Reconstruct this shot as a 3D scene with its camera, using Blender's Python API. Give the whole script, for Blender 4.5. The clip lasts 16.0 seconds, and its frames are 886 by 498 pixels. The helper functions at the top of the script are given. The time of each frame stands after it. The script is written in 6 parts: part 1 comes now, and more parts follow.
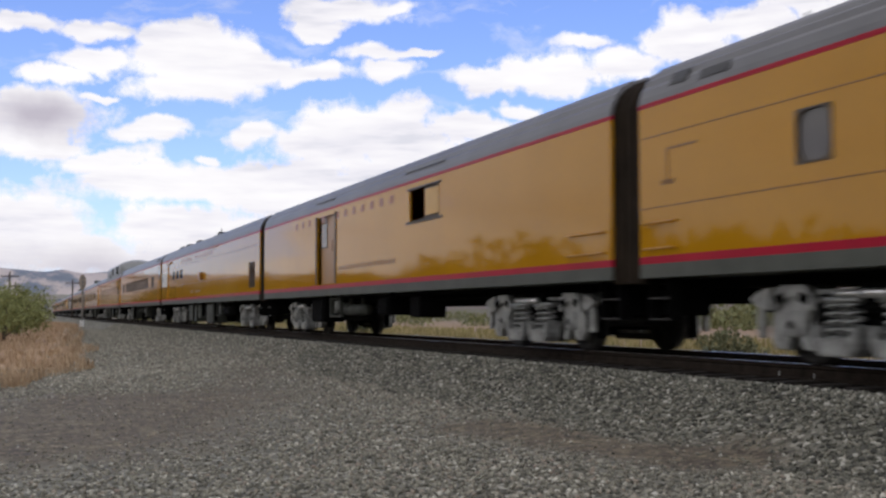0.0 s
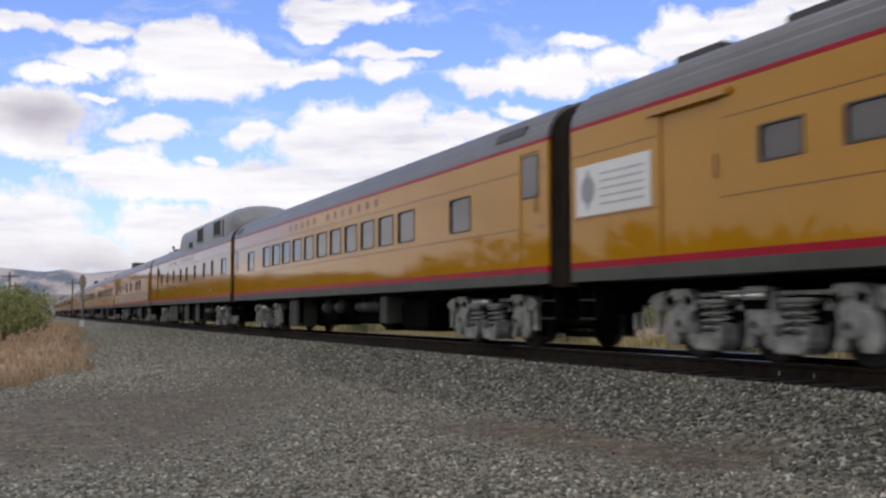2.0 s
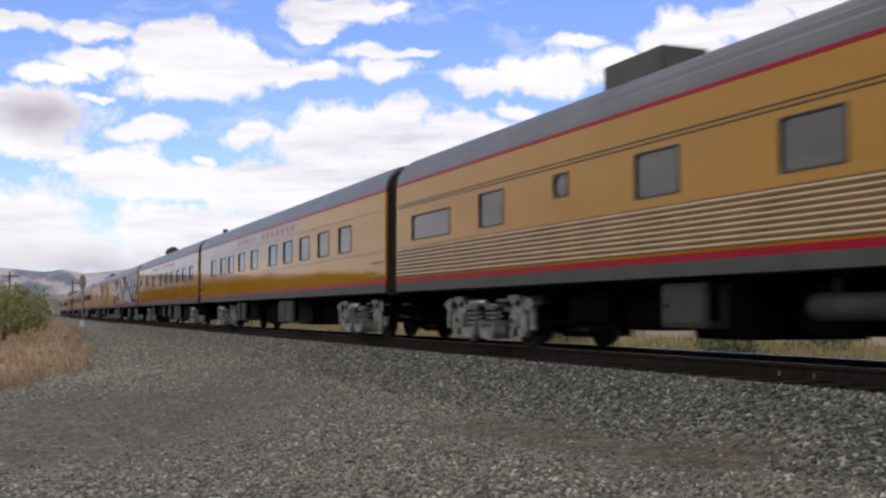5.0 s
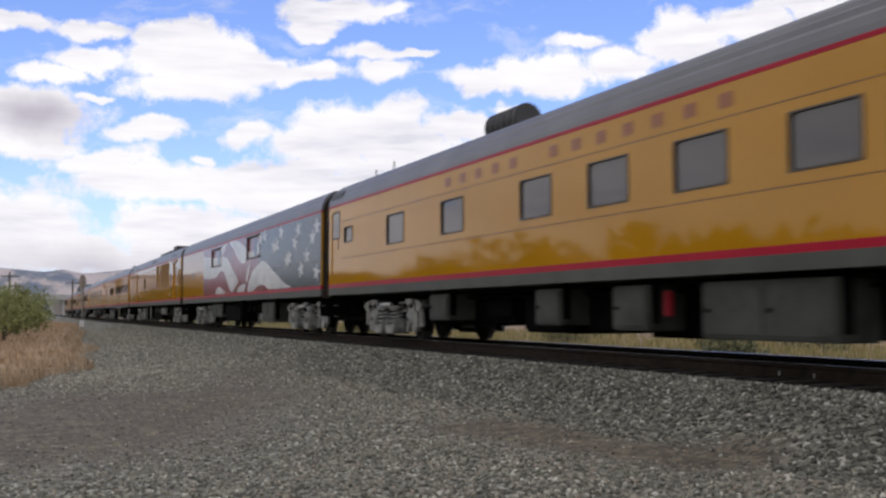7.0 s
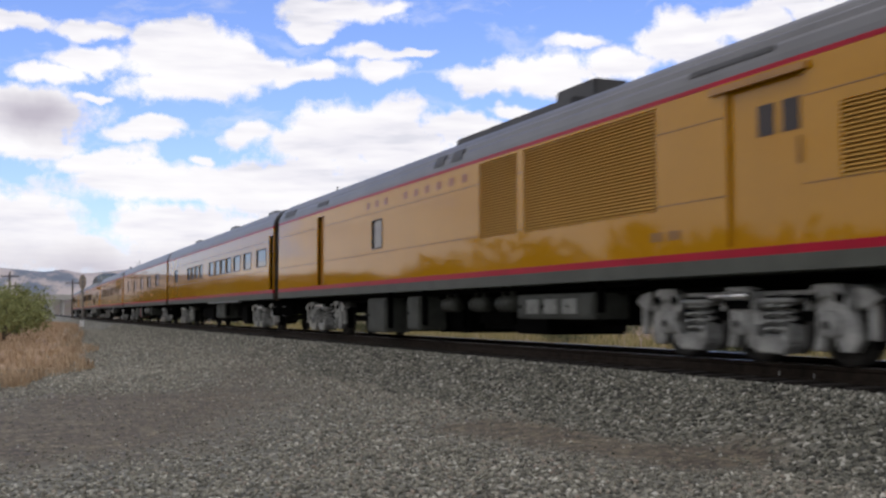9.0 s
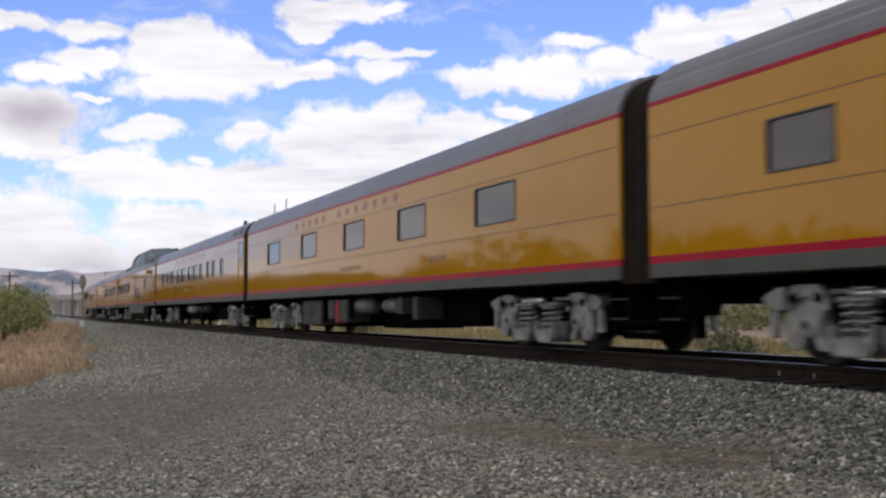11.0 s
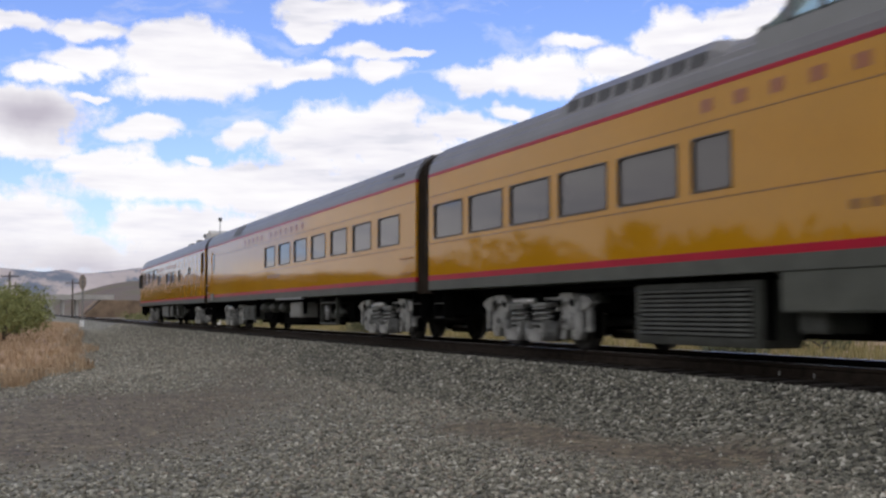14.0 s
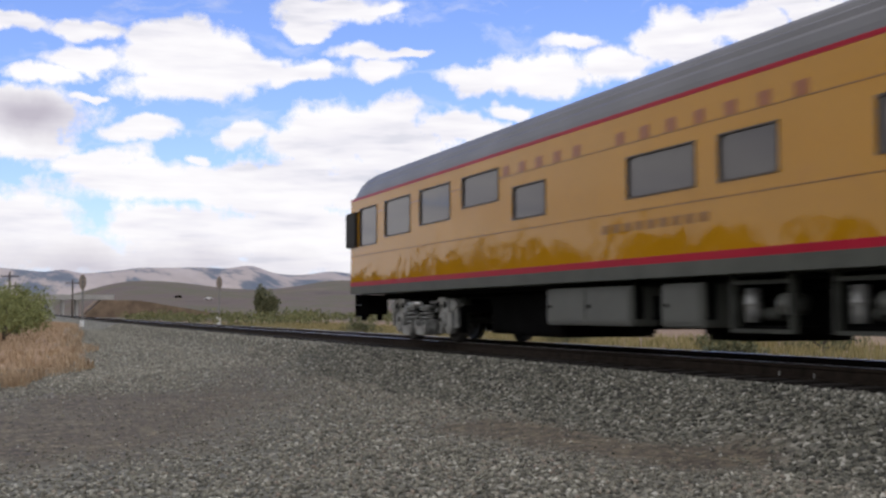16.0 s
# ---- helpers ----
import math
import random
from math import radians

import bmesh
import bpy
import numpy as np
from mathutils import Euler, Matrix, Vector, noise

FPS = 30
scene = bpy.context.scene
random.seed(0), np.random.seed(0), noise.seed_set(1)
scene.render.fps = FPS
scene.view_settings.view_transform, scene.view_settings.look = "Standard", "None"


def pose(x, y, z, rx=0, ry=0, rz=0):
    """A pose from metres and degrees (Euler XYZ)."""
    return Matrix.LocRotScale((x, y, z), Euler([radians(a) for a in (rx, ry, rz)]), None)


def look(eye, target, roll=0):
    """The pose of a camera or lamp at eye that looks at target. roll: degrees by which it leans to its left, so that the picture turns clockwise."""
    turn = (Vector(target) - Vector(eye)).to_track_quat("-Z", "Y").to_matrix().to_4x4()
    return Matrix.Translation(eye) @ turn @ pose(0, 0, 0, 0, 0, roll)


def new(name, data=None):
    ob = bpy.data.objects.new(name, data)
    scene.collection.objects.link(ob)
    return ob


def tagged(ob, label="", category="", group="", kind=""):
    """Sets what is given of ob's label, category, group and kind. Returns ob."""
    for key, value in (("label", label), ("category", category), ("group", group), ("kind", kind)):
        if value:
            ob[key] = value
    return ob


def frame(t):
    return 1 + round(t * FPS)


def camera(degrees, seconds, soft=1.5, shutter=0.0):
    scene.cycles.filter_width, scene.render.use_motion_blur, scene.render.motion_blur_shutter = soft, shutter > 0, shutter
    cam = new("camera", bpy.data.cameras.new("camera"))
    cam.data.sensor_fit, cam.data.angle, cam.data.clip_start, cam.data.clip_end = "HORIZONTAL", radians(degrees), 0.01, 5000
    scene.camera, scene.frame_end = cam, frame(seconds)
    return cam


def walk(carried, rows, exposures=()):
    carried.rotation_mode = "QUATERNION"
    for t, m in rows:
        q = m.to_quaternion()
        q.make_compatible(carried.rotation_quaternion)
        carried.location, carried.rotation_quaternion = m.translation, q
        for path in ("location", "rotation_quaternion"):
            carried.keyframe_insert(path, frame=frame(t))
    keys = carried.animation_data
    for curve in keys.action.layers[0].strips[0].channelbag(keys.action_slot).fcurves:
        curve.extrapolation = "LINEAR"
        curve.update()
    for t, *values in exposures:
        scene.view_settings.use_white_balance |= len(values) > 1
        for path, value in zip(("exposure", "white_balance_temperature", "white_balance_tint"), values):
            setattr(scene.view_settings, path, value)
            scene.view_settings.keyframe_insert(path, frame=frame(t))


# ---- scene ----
# Metres; z = 0 is the top of the rails, y runs along the line, x across it.
EYE = Vector((0.0, 0.0, 0.593))
YAW, PITCH = 22.287, 3.435
AIM = Vector((math.sin(radians(YAW)) * math.cos(radians(PITCH)), math.cos(radians(YAW)) * math.cos(radians(PITCH)), math.sin(radians(PITCH))))
cam = camera(45.0, 16.0, soft=2.45, shutter=0.2)
walk(cam, [(0.0, look(EYE, EYE + AIM)), (16.0, look(EYE, EYE + AIM))], exposures=[(0.0, -0.05), (16.0, -0.05)])

# ---- light ----
SUN_EL, SUN_AZ = 52.0, 215.0        # degrees; azimuth clockwise from +y
world = bpy.data.worlds.new("world")
scene.world = world
world.use_nodes = True
wn = world.node_tree.nodes
sky = wn.new("ShaderNodeTexSky")
sky.sky_type, sky.sun_disc = "NISHITA", False
sky.sun_elevation, sky.sun_rotation = radians(SUN_EL), radians(SUN_AZ)
sky.air_density, sky.dust_density, sky.ozone_density = 1.0, 0.6, 1.5
wn["Background"].inputs["Strength"].default_value = 0.15
tint = wn.new("ShaderNodeMix")
tint.data_type, tint.blend_type = "RGBA", "MULTIPLY"
tint.inputs[0].default_value, tint.inputs[7].default_value = 1.0, (0.88, 0.94, 1.36, 1.0)
world.node_tree.links.new(sky.outputs[0], tint.inputs[6])
world.node_tree.links.new(tint.outputs[2], wn["Background"].inputs[0])
sun_data = bpy.data.lights.new("sun", "SUN")
sun_data.energy, sun_data.angle, sun_data.color = 1.5, radians(12), (0.98, 0.95, 0.9)
sun = new("sun", sun_data)
az, el = radians(SUN_AZ), radians(SUN_EL)
sun.matrix_world = look((math.sin(az) * math.cos(el) * 50, math.cos(az) * math.cos(el) * 50, math.sin(el) * 50), (0, 0, 0))


# ---- materials ----
def nodes_of(name):
    m = bpy.data.materials.new(name)
    m.use_nodes = True
    nt = m.node_tree
    return m, nt, nt.nodes["Principled BSDF"]


def noise_node(nt, scale, detail=4.0, rough=0.55, coord="Object"):
    tc = nt.nodes.new("ShaderNodeTexCoord")
    n = nt.nodes.new("ShaderNodeTexNoise")
    n.inputs["Scale"].default_value, n.inputs["Detail"].default_value, n.inputs["Roughness"].default_value = scale, detail, rough
    nt.links.new(tc.outputs[coord], n.inputs["Vector"])
    return n


def ramp(nt, source, stops):
    r = nt.nodes.new("ShaderNodeValToRGB")
    while len(r.color_ramp.elements) < len(stops):
        r.color_ramp.elements.new(0.5)
    for e, (p, c) in zip(r.color_ramp.elements, stops):
        e.position, e.color = p, (*c, 1.0)
    nt.links.new(source, r.inputs[0])
    return r


def add_bump(nt, bsdf, source, strength, distance):
    b = nt.nodes.new("ShaderNodeBump")
    b.inputs["Strength"].default_value, b.inputs["Distance"].default_value = strength, distance
    nt.links.new(source, b.inputs["Height"])
    old = bsdf.inputs["Normal"].links
    if old:
        nt.links.new(old[0].from_socket, b.inputs["Normal"])
    nt.links.new(b.outputs[0], bsdf.inputs["Normal"])


def paint(name, colour, rough=0.4, metal=0.0, vary=0.12, scale=1.5, grain=40.0, bump=0.0, wave=0.0, coat=0.0, ior=1.5, spec=0.5, dust=0.0, ripple=1.1):
    """Paint, metal or plastic with large stains and fine grain."""
    m, nt, b = nodes_of(name)
    big, fine = noise_node(nt, scale), noise_node(nt, grain, 3.0)
    mixed = nt.nodes.new("ShaderNodeMath")
    mixed.operation = "MULTIPLY_ADD"
    mixed.inputs[1].default_value = 0.35
    nt.links.new(fine.outputs[0], mixed.inputs[0])
    nt.links.new(big.outputs[0], mixed.inputs[2])
    lo, hi = [max(0.0, c * (1 - vary)) for c in colour], [min(1.0, c * (1 + vary)) for c in colour]
    r = ramp(nt, mixed.outputs[0], [(0.45, lo), (0.9, hi)])
    nt.links.new(r.outputs[0], b.inputs["Base Color"])
    b.inputs["Roughness"].default_value, b.inputs["Metallic"].default_value, b.inputs["IOR"].default_value = rough, metal, ior
    b.inputs["Specular IOR Level"].default_value = spec
    b.inputs["Coat Weight"].default_value, b.inputs["Coat Roughness"].default_value = coat, 0.04
    if bump:
        add_bump(nt, b, fine.outputs[0], bump, 0.01)
    if wave:
        add_bump(nt, b, noise_node(nt, ripple, 1.5).outputs[0], wave, 0.05)
    if dust:
        # a dull road film that takes some of the shine
        film, blend = nt.nodes.new("ShaderNodeBsdfDiffuse"), nt.nodes.new("ShaderNodeMixShader")
        nt.links.new(r.outputs[0], film.inputs["Color"])
        blend.inputs[0].default_value = dust
        nt.links.new(b.outputs[0], blend.inputs[1])
        nt.links.new(film.outputs[0], blend.inputs[2])
        nt.links.new(blend.outputs[0], nt.nodes["Material Output"].inputs[0])
    return m


YELLOW = paint("armour yellow gloss paint", (0.45, 0.213, 0.007), 0.05, vary=0.06, scale=0.6, grain=9.0, wave=0.018, ior=1.43, dust=0.12)
DENTED = paint("dented glossy yellow paint", (0.45, 0.213, 0.007), 0.05, vary=0.06, scale=0.6, grain=9.0, wave=0.26, ior=1.46, dust=0.08, ripple=1.7)
DULL_YELLOW = paint("weathered yellow paint", (0.42, 0.19, 0.01), 0.3, vary=0.1)
SLAT = paint("pale yellow slat paint", (0.58, 0.34, 0.085), 0.4, vary=0.1)
SEAM = paint("grimy seam paint", (0.2, 0.085, 0.008), 0.4, vary=0.3)
# body yellow made darker: the shade of recesses is put into the colour
SHADED_YELLOW = paint("shaded door yellow paint", (0.3, 0.13, 0.006), 0.3, vary=0.1)
RED = paint("red stripe paint", (0.36, 0.005, 0.026), 0.35, vary=0.12, spec=0.15)
SILL = paint("grey sill paint", (0.08, 0.085, 0.072), 0.5, spec=0.2, vary=0.18, scale=2.0)
ROOF = paint("grey roof paint", (0.122, 0.122, 0.13), 0.38, vary=0.2, scale=0.9, wave=0.02)
HUMP = paint("light grey roof housing paint", (0.185, 0.193, 0.197), 0.4, vary=0.12, scale=1.2)
DARKROOF = paint("dark roof fitting", (0.035, 0.035, 0.037), 0.55, vary=0.3)
RUBBER = paint("brown black diaphragm rubber", (0.02, 0.014, 0.009), 0.8, spec=0.1, vary=0.4, scale=3)
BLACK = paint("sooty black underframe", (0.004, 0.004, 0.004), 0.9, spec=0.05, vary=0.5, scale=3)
BOXGREY = paint("dusty grey equipment box", (0.055, 0.058, 0.05), 0.6, spec=0.2, vary=0.35, scale=2.5, bump=0.1)
TRUCK = paint("silver painted truck casting", (0.33, 0.334, 0.32), 0.36, metal=0.3, vary=0.5, scale=4.0, grain=18, bump=0.3)
MOTOR = paint("grey motor casing", (0.16, 0.165, 0.15), 0.5, vary=0.4, scale=6)
WHEEL = paint("dark wheel steel", (0.03, 0.028, 0.026), 0.6, metal=0.0, spec=0.2, vary=0.4, scale=5)
STEEL = paint("bright steel", (0.78, 0.77, 0.75), 0.38, metal=0.9, vary=0.15)
LETTER = paint("faded red brown lettering", (0.28, 0.08, 0.012), 0.35, vary=0.2)
NAME = paint("faded brown small lettering", (0.25, 0.11, 0.01), 0.35, vary=0.2)
WHITE = paint("white panel paint", (0.75, 0.75, 0.74), 0.35, vary=0.06)
GREYMARK = paint("grey print", (0.3, 0.31, 0.33), 0.4)
# near-black that paints the shade behind openings, grilles and louvres
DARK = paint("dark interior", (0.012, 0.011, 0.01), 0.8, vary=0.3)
BLUE = paint("dark blue mural paint", (0.048, 0.057, 0.066), 0.2, vary=0.35, spec=0.3, scale=0.7)
REDTAG = paint("red extinguisher box", (0.36, 0.02, 0.035), 0.6, vary=0.3)
LAMP = paint("amber fitting", (0.35, 0.16, 0.02), 0.35)
DIM_GLASS = paint("dim brown door glass", (0.03, 0.022, 0.022), 0.12, vary=0.1, ior=1.3)
GLASS = paint("tinted window glass", (0.05, 0.042, 0.04), 0.03, vary=0.1, wave=0.006, ior=1.62)
FRAME = paint("dark window rubber", (0.05, 0.035, 0.02), 0.5)
STAINLESS = paint("fluted stainless side", (0.55, 0.42, 0.25), 0.4, metal=0.3, vary=0.1)
TIE = paint("creosoted timber", (0.02, 0.016, 0.013), 0.85, vary=0.5, scale=4, grain=60, bump=0.5)
RUST = paint("rusty rail side", (0.028, 0.021, 0.016), 0.8, spec=0.1, vary=0.4, scale=6, bump=0.2)
CONCRETE = paint("bridge concrete", (0.42, 0.41, 0.39), 0.8, vary=0.15, scale=0.4)
POLEWOOD = paint("weathered pole timber", (0.07, 0.055, 0.045), 0.85, vary=0.3)
TARGET = paint("dull brown signal head", (0.3, 0.25, 0.21), 0.7)
SIGNAL = paint("dull aluminium signal paint", (0.2, 0.195, 0.185), 0.5, vary=0.1)


MURAL = paint("faded red mural paint", (0.2, 0.014, 0.022), 0.2, vary=0.45, scale=0.9, wave=0.012, spec=0.4)
FOLD = paint("grey white mural paint", (0.56, 0.555, 0.545), 0.22, vary=0.22, scale=1.6, wave=0.012, spec=0.4)


def ground_material():
    """Grey crushed stone with dirt wheel tracks; dry grass land away from the line."""
    m, nt, b = nodes_of("gravel and dry land")
    tc = nt.nodes.new("ShaderNodeTexCoord")
    stones = nt.nodes.new("ShaderNodeTexVoronoi")
    stones.inputs["Scale"].default_value = 17.0
    nt.links.new(tc.outputs["Object"], stones.inputs["Vector"])
    sep = nt.nodes.new("ShaderNodeSeparateColor")
    nt.links.new(stones.outputs["Color"], sep.inputs[0])
    # greys lowered to include the shade that loose stones cast among themselves
    grey = ramp(nt, sep.outputs[0], [(0.0, (0.047, 0.046, 0.037)), (0.5, (0.14, 0.137, 0.11)), (0.85, (0.225, 0.22, 0.18)), (1.0, (0.42, 0.41, 0.355))])
    dirt = ramp(nt, noise_node(nt, 3.0, 6.0).outputs[0], [(0.3, (0.075, 0.061, 0.047)), (0.55, (0.126, 0.106, 0.076)), (0.75, (0.185, 0.16, 0.108))])
    pebble = ramp(nt, sep.outputs[1], [(0.0, (0.5, 0.5, 0.5)), (0.6, (0.95, 0.95, 0.95)), (0.9, (1.35, 1.35, 1.3)), (1.0, (2.0, 2.0, 1.95))])
    earth = nt.nodes.new("ShaderNodeMix")
    earth.data_type, earth.blend_type = "RGBA", "MULTIPLY"
    earth.inputs[0].default_value = 1.0
    nt.links.new(dirt.outputs[0], earth.inputs[6])
    nt.links.new(pebble.outputs[0], earth.inputs[7])
    land = ramp(nt, noise_node(nt, 0.016, 10.0, 0.65).outputs[0], [(0.32, (0.085, 0.066, 0.058)), (0.46, (0.135, 0.1, 0.082)), (0.56, (0.1, 0.098, 0.05)), (0.62, (0.15, 0.11, 0.08)), (0.75, (0.24, 0.175, 0.11))])
    at = nt.nodes.new("ShaderNodeAttribute")
    at.attribute_name = "cover"
    cover = nt.nodes.new("ShaderNodeSeparateColor")
    nt.links.new(at.outputs["Color"], cover.inputs[0])
    patch = nt.nodes.new("ShaderNodeMath")
    patch.operation = "MULTIPLY_ADD"
    patch.use_clamp = True
    nt.links.new(noise_node(nt, 2.2, 5.0).outputs[0], patch.inputs[0])
    patch.inputs[1].default_value = 0.9
    sub = nt.nodes.new("ShaderNodeMath")
    sub.operation = "SUBTRACT"
    nt.links.new(cover.outputs[0], sub.inputs[0])
    sub.inputs[1].default_value = 0.45
    nt.links.new(sub.outputs[0], patch.inputs[2])
    edge = ramp(nt, patch.outputs[0], [(0.25, (0, 0, 0)), (0.7, (1, 1, 1))])
    one = nt.nodes.new("ShaderNodeMix")
    one.data_type = "RGBA"
    nt.links.new(edge.outputs[0], one.inputs[0])
    nt.links.new(grey.outputs[0], one.inputs[6])
    nt.links.new(earth.outputs[2], one.inputs[7])
    two = nt.nodes.new("ShaderNodeMix")
    two.data_type = "RGBA"
    nt.links.new(cover.outputs[1], two.inputs[0])
    nt.links.new(one.outputs[2], two.inputs[6])
    nt.links.new(land.outputs[0], two.inputs[7])
    tan = ramp(nt, noise_node(nt, 1.7, 6.0).outputs[0], [(0.3, (0.2, 0.13, 0.08)), (0.55, (0.36, 0.235, 0.135)), (0.75, (0.45, 0.32, 0.2))])
    three = nt.nodes.new("ShaderNodeMix")
    three.data_type = "RGBA"
    nt.links.new(cover.outputs[2], three.inputs[0])
    nt.links.new(two.outputs[2], three.inputs[6])
    nt.links.new(tan.outputs[0], three.inputs[7])
    # near-black between the rails
    four = nt.nodes.new("ShaderNodeMix")
    four.data_type = "RGBA"
    nt.links.new(at.outputs["Alpha"], four.inputs[0])
    nt.links.new(three.outputs[2], four.inputs[6])
    four.inputs[7].default_value = (0.022, 0.02, 0.017, 1)
    nt.links.new(four.outputs[2], b.inputs["Base Color"])
    b.inputs["Roughness"].default_value = 0.9
    add_bump(nt, b, stones.outputs["Distance"], 0.6, 0.03)
    return m


GROUND = ground_material()


def island_material(name, stops, rough=0.8):
    m, nt, b = nodes_of(name)
    g = nt.nodes.new("ShaderNodeNewGeometry")
    r = ramp(nt, g.outputs["Random Per Island"], stops)
    nt.links.new(r.outputs[0], b.inputs["Base Color"])
    b.inputs["Roughness"].default_value = rough
    return m


STONE = island_material("crushed ballast stone", [(0.0, (0.045, 0.045, 0.038)), (0.45, (0.13, 0.128, 0.103)), (0.78, (0.215, 0.212, 0.168)), (0.9, (0.25, 0.235, 0.19)), (1.0, (0.5, 0.49, 0.43))], 0.85)
YARD = island_material("dusty crushed yard stone", [(0.0, (0.085, 0.082, 0.068)), (0.4, (0.2, 0.194, 0.156)), (0.75, (0.305, 0.295, 0.237)), (0.84, (0.29, 0.235, 0.19)), (0.9, (0.34, 0.328, 0.268)), (1.0, (0.6, 0.585, 0.51))], 0.85)
DARK_STONE = island_material("oily dark ballast", [(0.0, (0.012, 0.011, 0.01)), (0.6, (0.03, 0.028, 0.024)), (1.0, (0.07, 0.066, 0.058))])
DRYGRASS = island_material("dry tan grass", [(0.0, (0.28, 0.19, 0.115)), (0.5, (0.42, 0.3, 0.185)), (1.0, (0.54, 0.42, 0.28))])
FIELDGRASS = island_material("yellow green field grass", [(0.0, (0.16, 0.15, 0.05)), (0.5, (0.28, 0.24, 0.1)), (1.0, (0.4, 0.33, 0.17))])
LEAF = island_material("green willow leaves", [(0.0, (0.1, 0.12, 0.036)), (0.5, (0.18, 0.205, 0.07)), (1.0, (0.29, 0.3, 0.12))])
OLIVE = island_material("olive leaves", [(0.0, (0.075, 0.085, 0.045)), (0.5, (0.12, 0.128, 0.062)), (1.0, (0.19, 0.19, 0.095))])
SCRUB = island_material("yellow green scrub leaves", [(0.0, (0.09, 0.1, 0.04)), (0.5, (0.15, 0.16, 0.062)), (1.0, (0.22, 0.22, 0.1))])
DARKLEAF = island_material("dark tree leaves", [(0.0, (0.025, 0.035, 0.018)), (1.0, (0.07, 0.085, 0.04))])


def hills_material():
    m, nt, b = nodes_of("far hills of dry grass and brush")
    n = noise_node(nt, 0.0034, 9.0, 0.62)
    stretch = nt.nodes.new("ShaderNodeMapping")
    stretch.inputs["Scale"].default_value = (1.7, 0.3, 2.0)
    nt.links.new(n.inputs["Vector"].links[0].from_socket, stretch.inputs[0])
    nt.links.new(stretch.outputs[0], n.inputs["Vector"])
    # grass and brush tones; distance haze and cloud shade are mixed into them
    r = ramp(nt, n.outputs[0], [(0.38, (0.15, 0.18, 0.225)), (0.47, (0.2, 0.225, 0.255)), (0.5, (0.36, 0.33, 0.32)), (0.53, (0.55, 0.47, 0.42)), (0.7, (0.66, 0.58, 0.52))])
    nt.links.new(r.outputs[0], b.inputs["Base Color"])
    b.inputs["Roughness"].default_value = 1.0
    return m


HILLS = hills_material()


# ---- building blocks ----
def part(name, bm, material, parent=None, label="", smooth=False):
    me = bpy.data.meshes.new(name)
    bmesh.ops.recalc_face_normals(bm, faces=bm.faces)
    bm.to_mesh(me)
    bm.free()
    me.materials.append(material)
    if smooth:
        me.polygons.foreach_set("use_smooth", [True] * len(me.polygons))
    return hang(name, me, parent, label)


def hang(name, me, parent=None, label="", m=None):
    """An object on a mesh, under its thing."""
    ob = new(name, me)
    ob.parent = parent
    if m is not None:
        ob.matrix_basis = m
    return tagged(ob, label)


def box(bm, x0, x1, y0, y1, z0, z1, bevel=0.0):
    vs = [bm.verts.new((x, y, z)) for x in (x0, x1) for y in (y0, y1) for z in (z0, z1)]
    fs = [bm.faces.new([vs[i] for i in f]) for f in ((0, 1, 3, 2), (4, 6, 7, 5), (0, 4, 5, 1), (2, 3, 7, 6), (0, 2, 6, 4), (1, 5, 7, 3))]
    if bevel:
        edges = list({e for f in fs for e in f.edges})
        bmesh.ops.bevel(bm, geom=edges, offset=bevel, segments=2, affect="EDGES", clamp_overlap=True)
    return bm


def boxed(*a, **k):
    return box(bmesh.new(), *a, **k)


def rod(bm, a, b, r, n=12, r2=None):
    """A round bar from a to b."""
    a, b = Vector(a), Vector(b)
    q = (b - a).to_track_quat("Z", "Y")
    rings = []
    for p, rr in ((a, r), (b, r if r2 is None else r2)):
        rings.append([bm.verts.new(p + q @ Vector((math.cos(i * math.tau / n) * rr, math.sin(i * math.tau / n) * rr, 0))) for i in range(n)])
    for i in range(n):
        bm.faces.new((rings[0][i], rings[0][(i + 1) % n], rings[1][(i + 1) % n], rings[1][i]))
    bm.faces.new(rings[0][::-1])
    bm.faces.new(rings[1])
    return bm


def slab(bm, outline, y0, y1):
    """An outline in x and z, given thickness along y."""
    a = [bm.verts.new((x, y0, z)) for x, z in outline]
    b = [bm.verts.new((x, y1, z)) for x, z in outline]
    n = len(a)
    bm.faces.new(a)
    bm.faces.new(b[::-1])
    for i in range(n):
        bm.faces.new((a[i], b[i], b[(i + 1) % n], a[(i + 1) % n]))
    return bm


def sweep(bm, profile, x0, x1, caps=True):
    """A profile in y and z drawn out along x."""
    a = [bm.verts.new((x0, y, z)) for y, z in profile]
    b = [bm.verts.new((x1, y, z)) for y, z in profile]
    for i in range(len(a) - 1):
        bm.faces.new((a[i], a[i + 1], b[i + 1], b[i]))
    if caps:
        bm.faces.new(a)
        bm.faces.new(b[::-1])
    return bm


def coil(bm, x, y, z0, z1, r, wire, turns, n=11, k=6):
    """A coil spring, standing."""
    rings = []
    steps = int(turns * n)
    for i in range(steps + 1):
        w = i / n * math.tau
        c = Vector((x + r * math.cos(w), y + r * math.sin(w), z0 + (z1 - z0) * i / steps))
        out = Vector((math.cos(w), math.sin(w), 0))
        rings.append([bm.verts.new(c + wire * (math.cos(j * math.tau / k) * out + Vector((0, 0, math.sin(j * math.tau / k))))) for j in range(k)])
    for p, q in zip(rings, rings[1:]):
        for j in range(k):
            bm.faces.new((p[j], p[(j + 1) % k], q[(j + 1) % k], q[j]))
    return bm


# ---- the line ----
BEND0, BEND1, BEND = 14.5, 150.0, 0.000181
CENTRE = 9.457


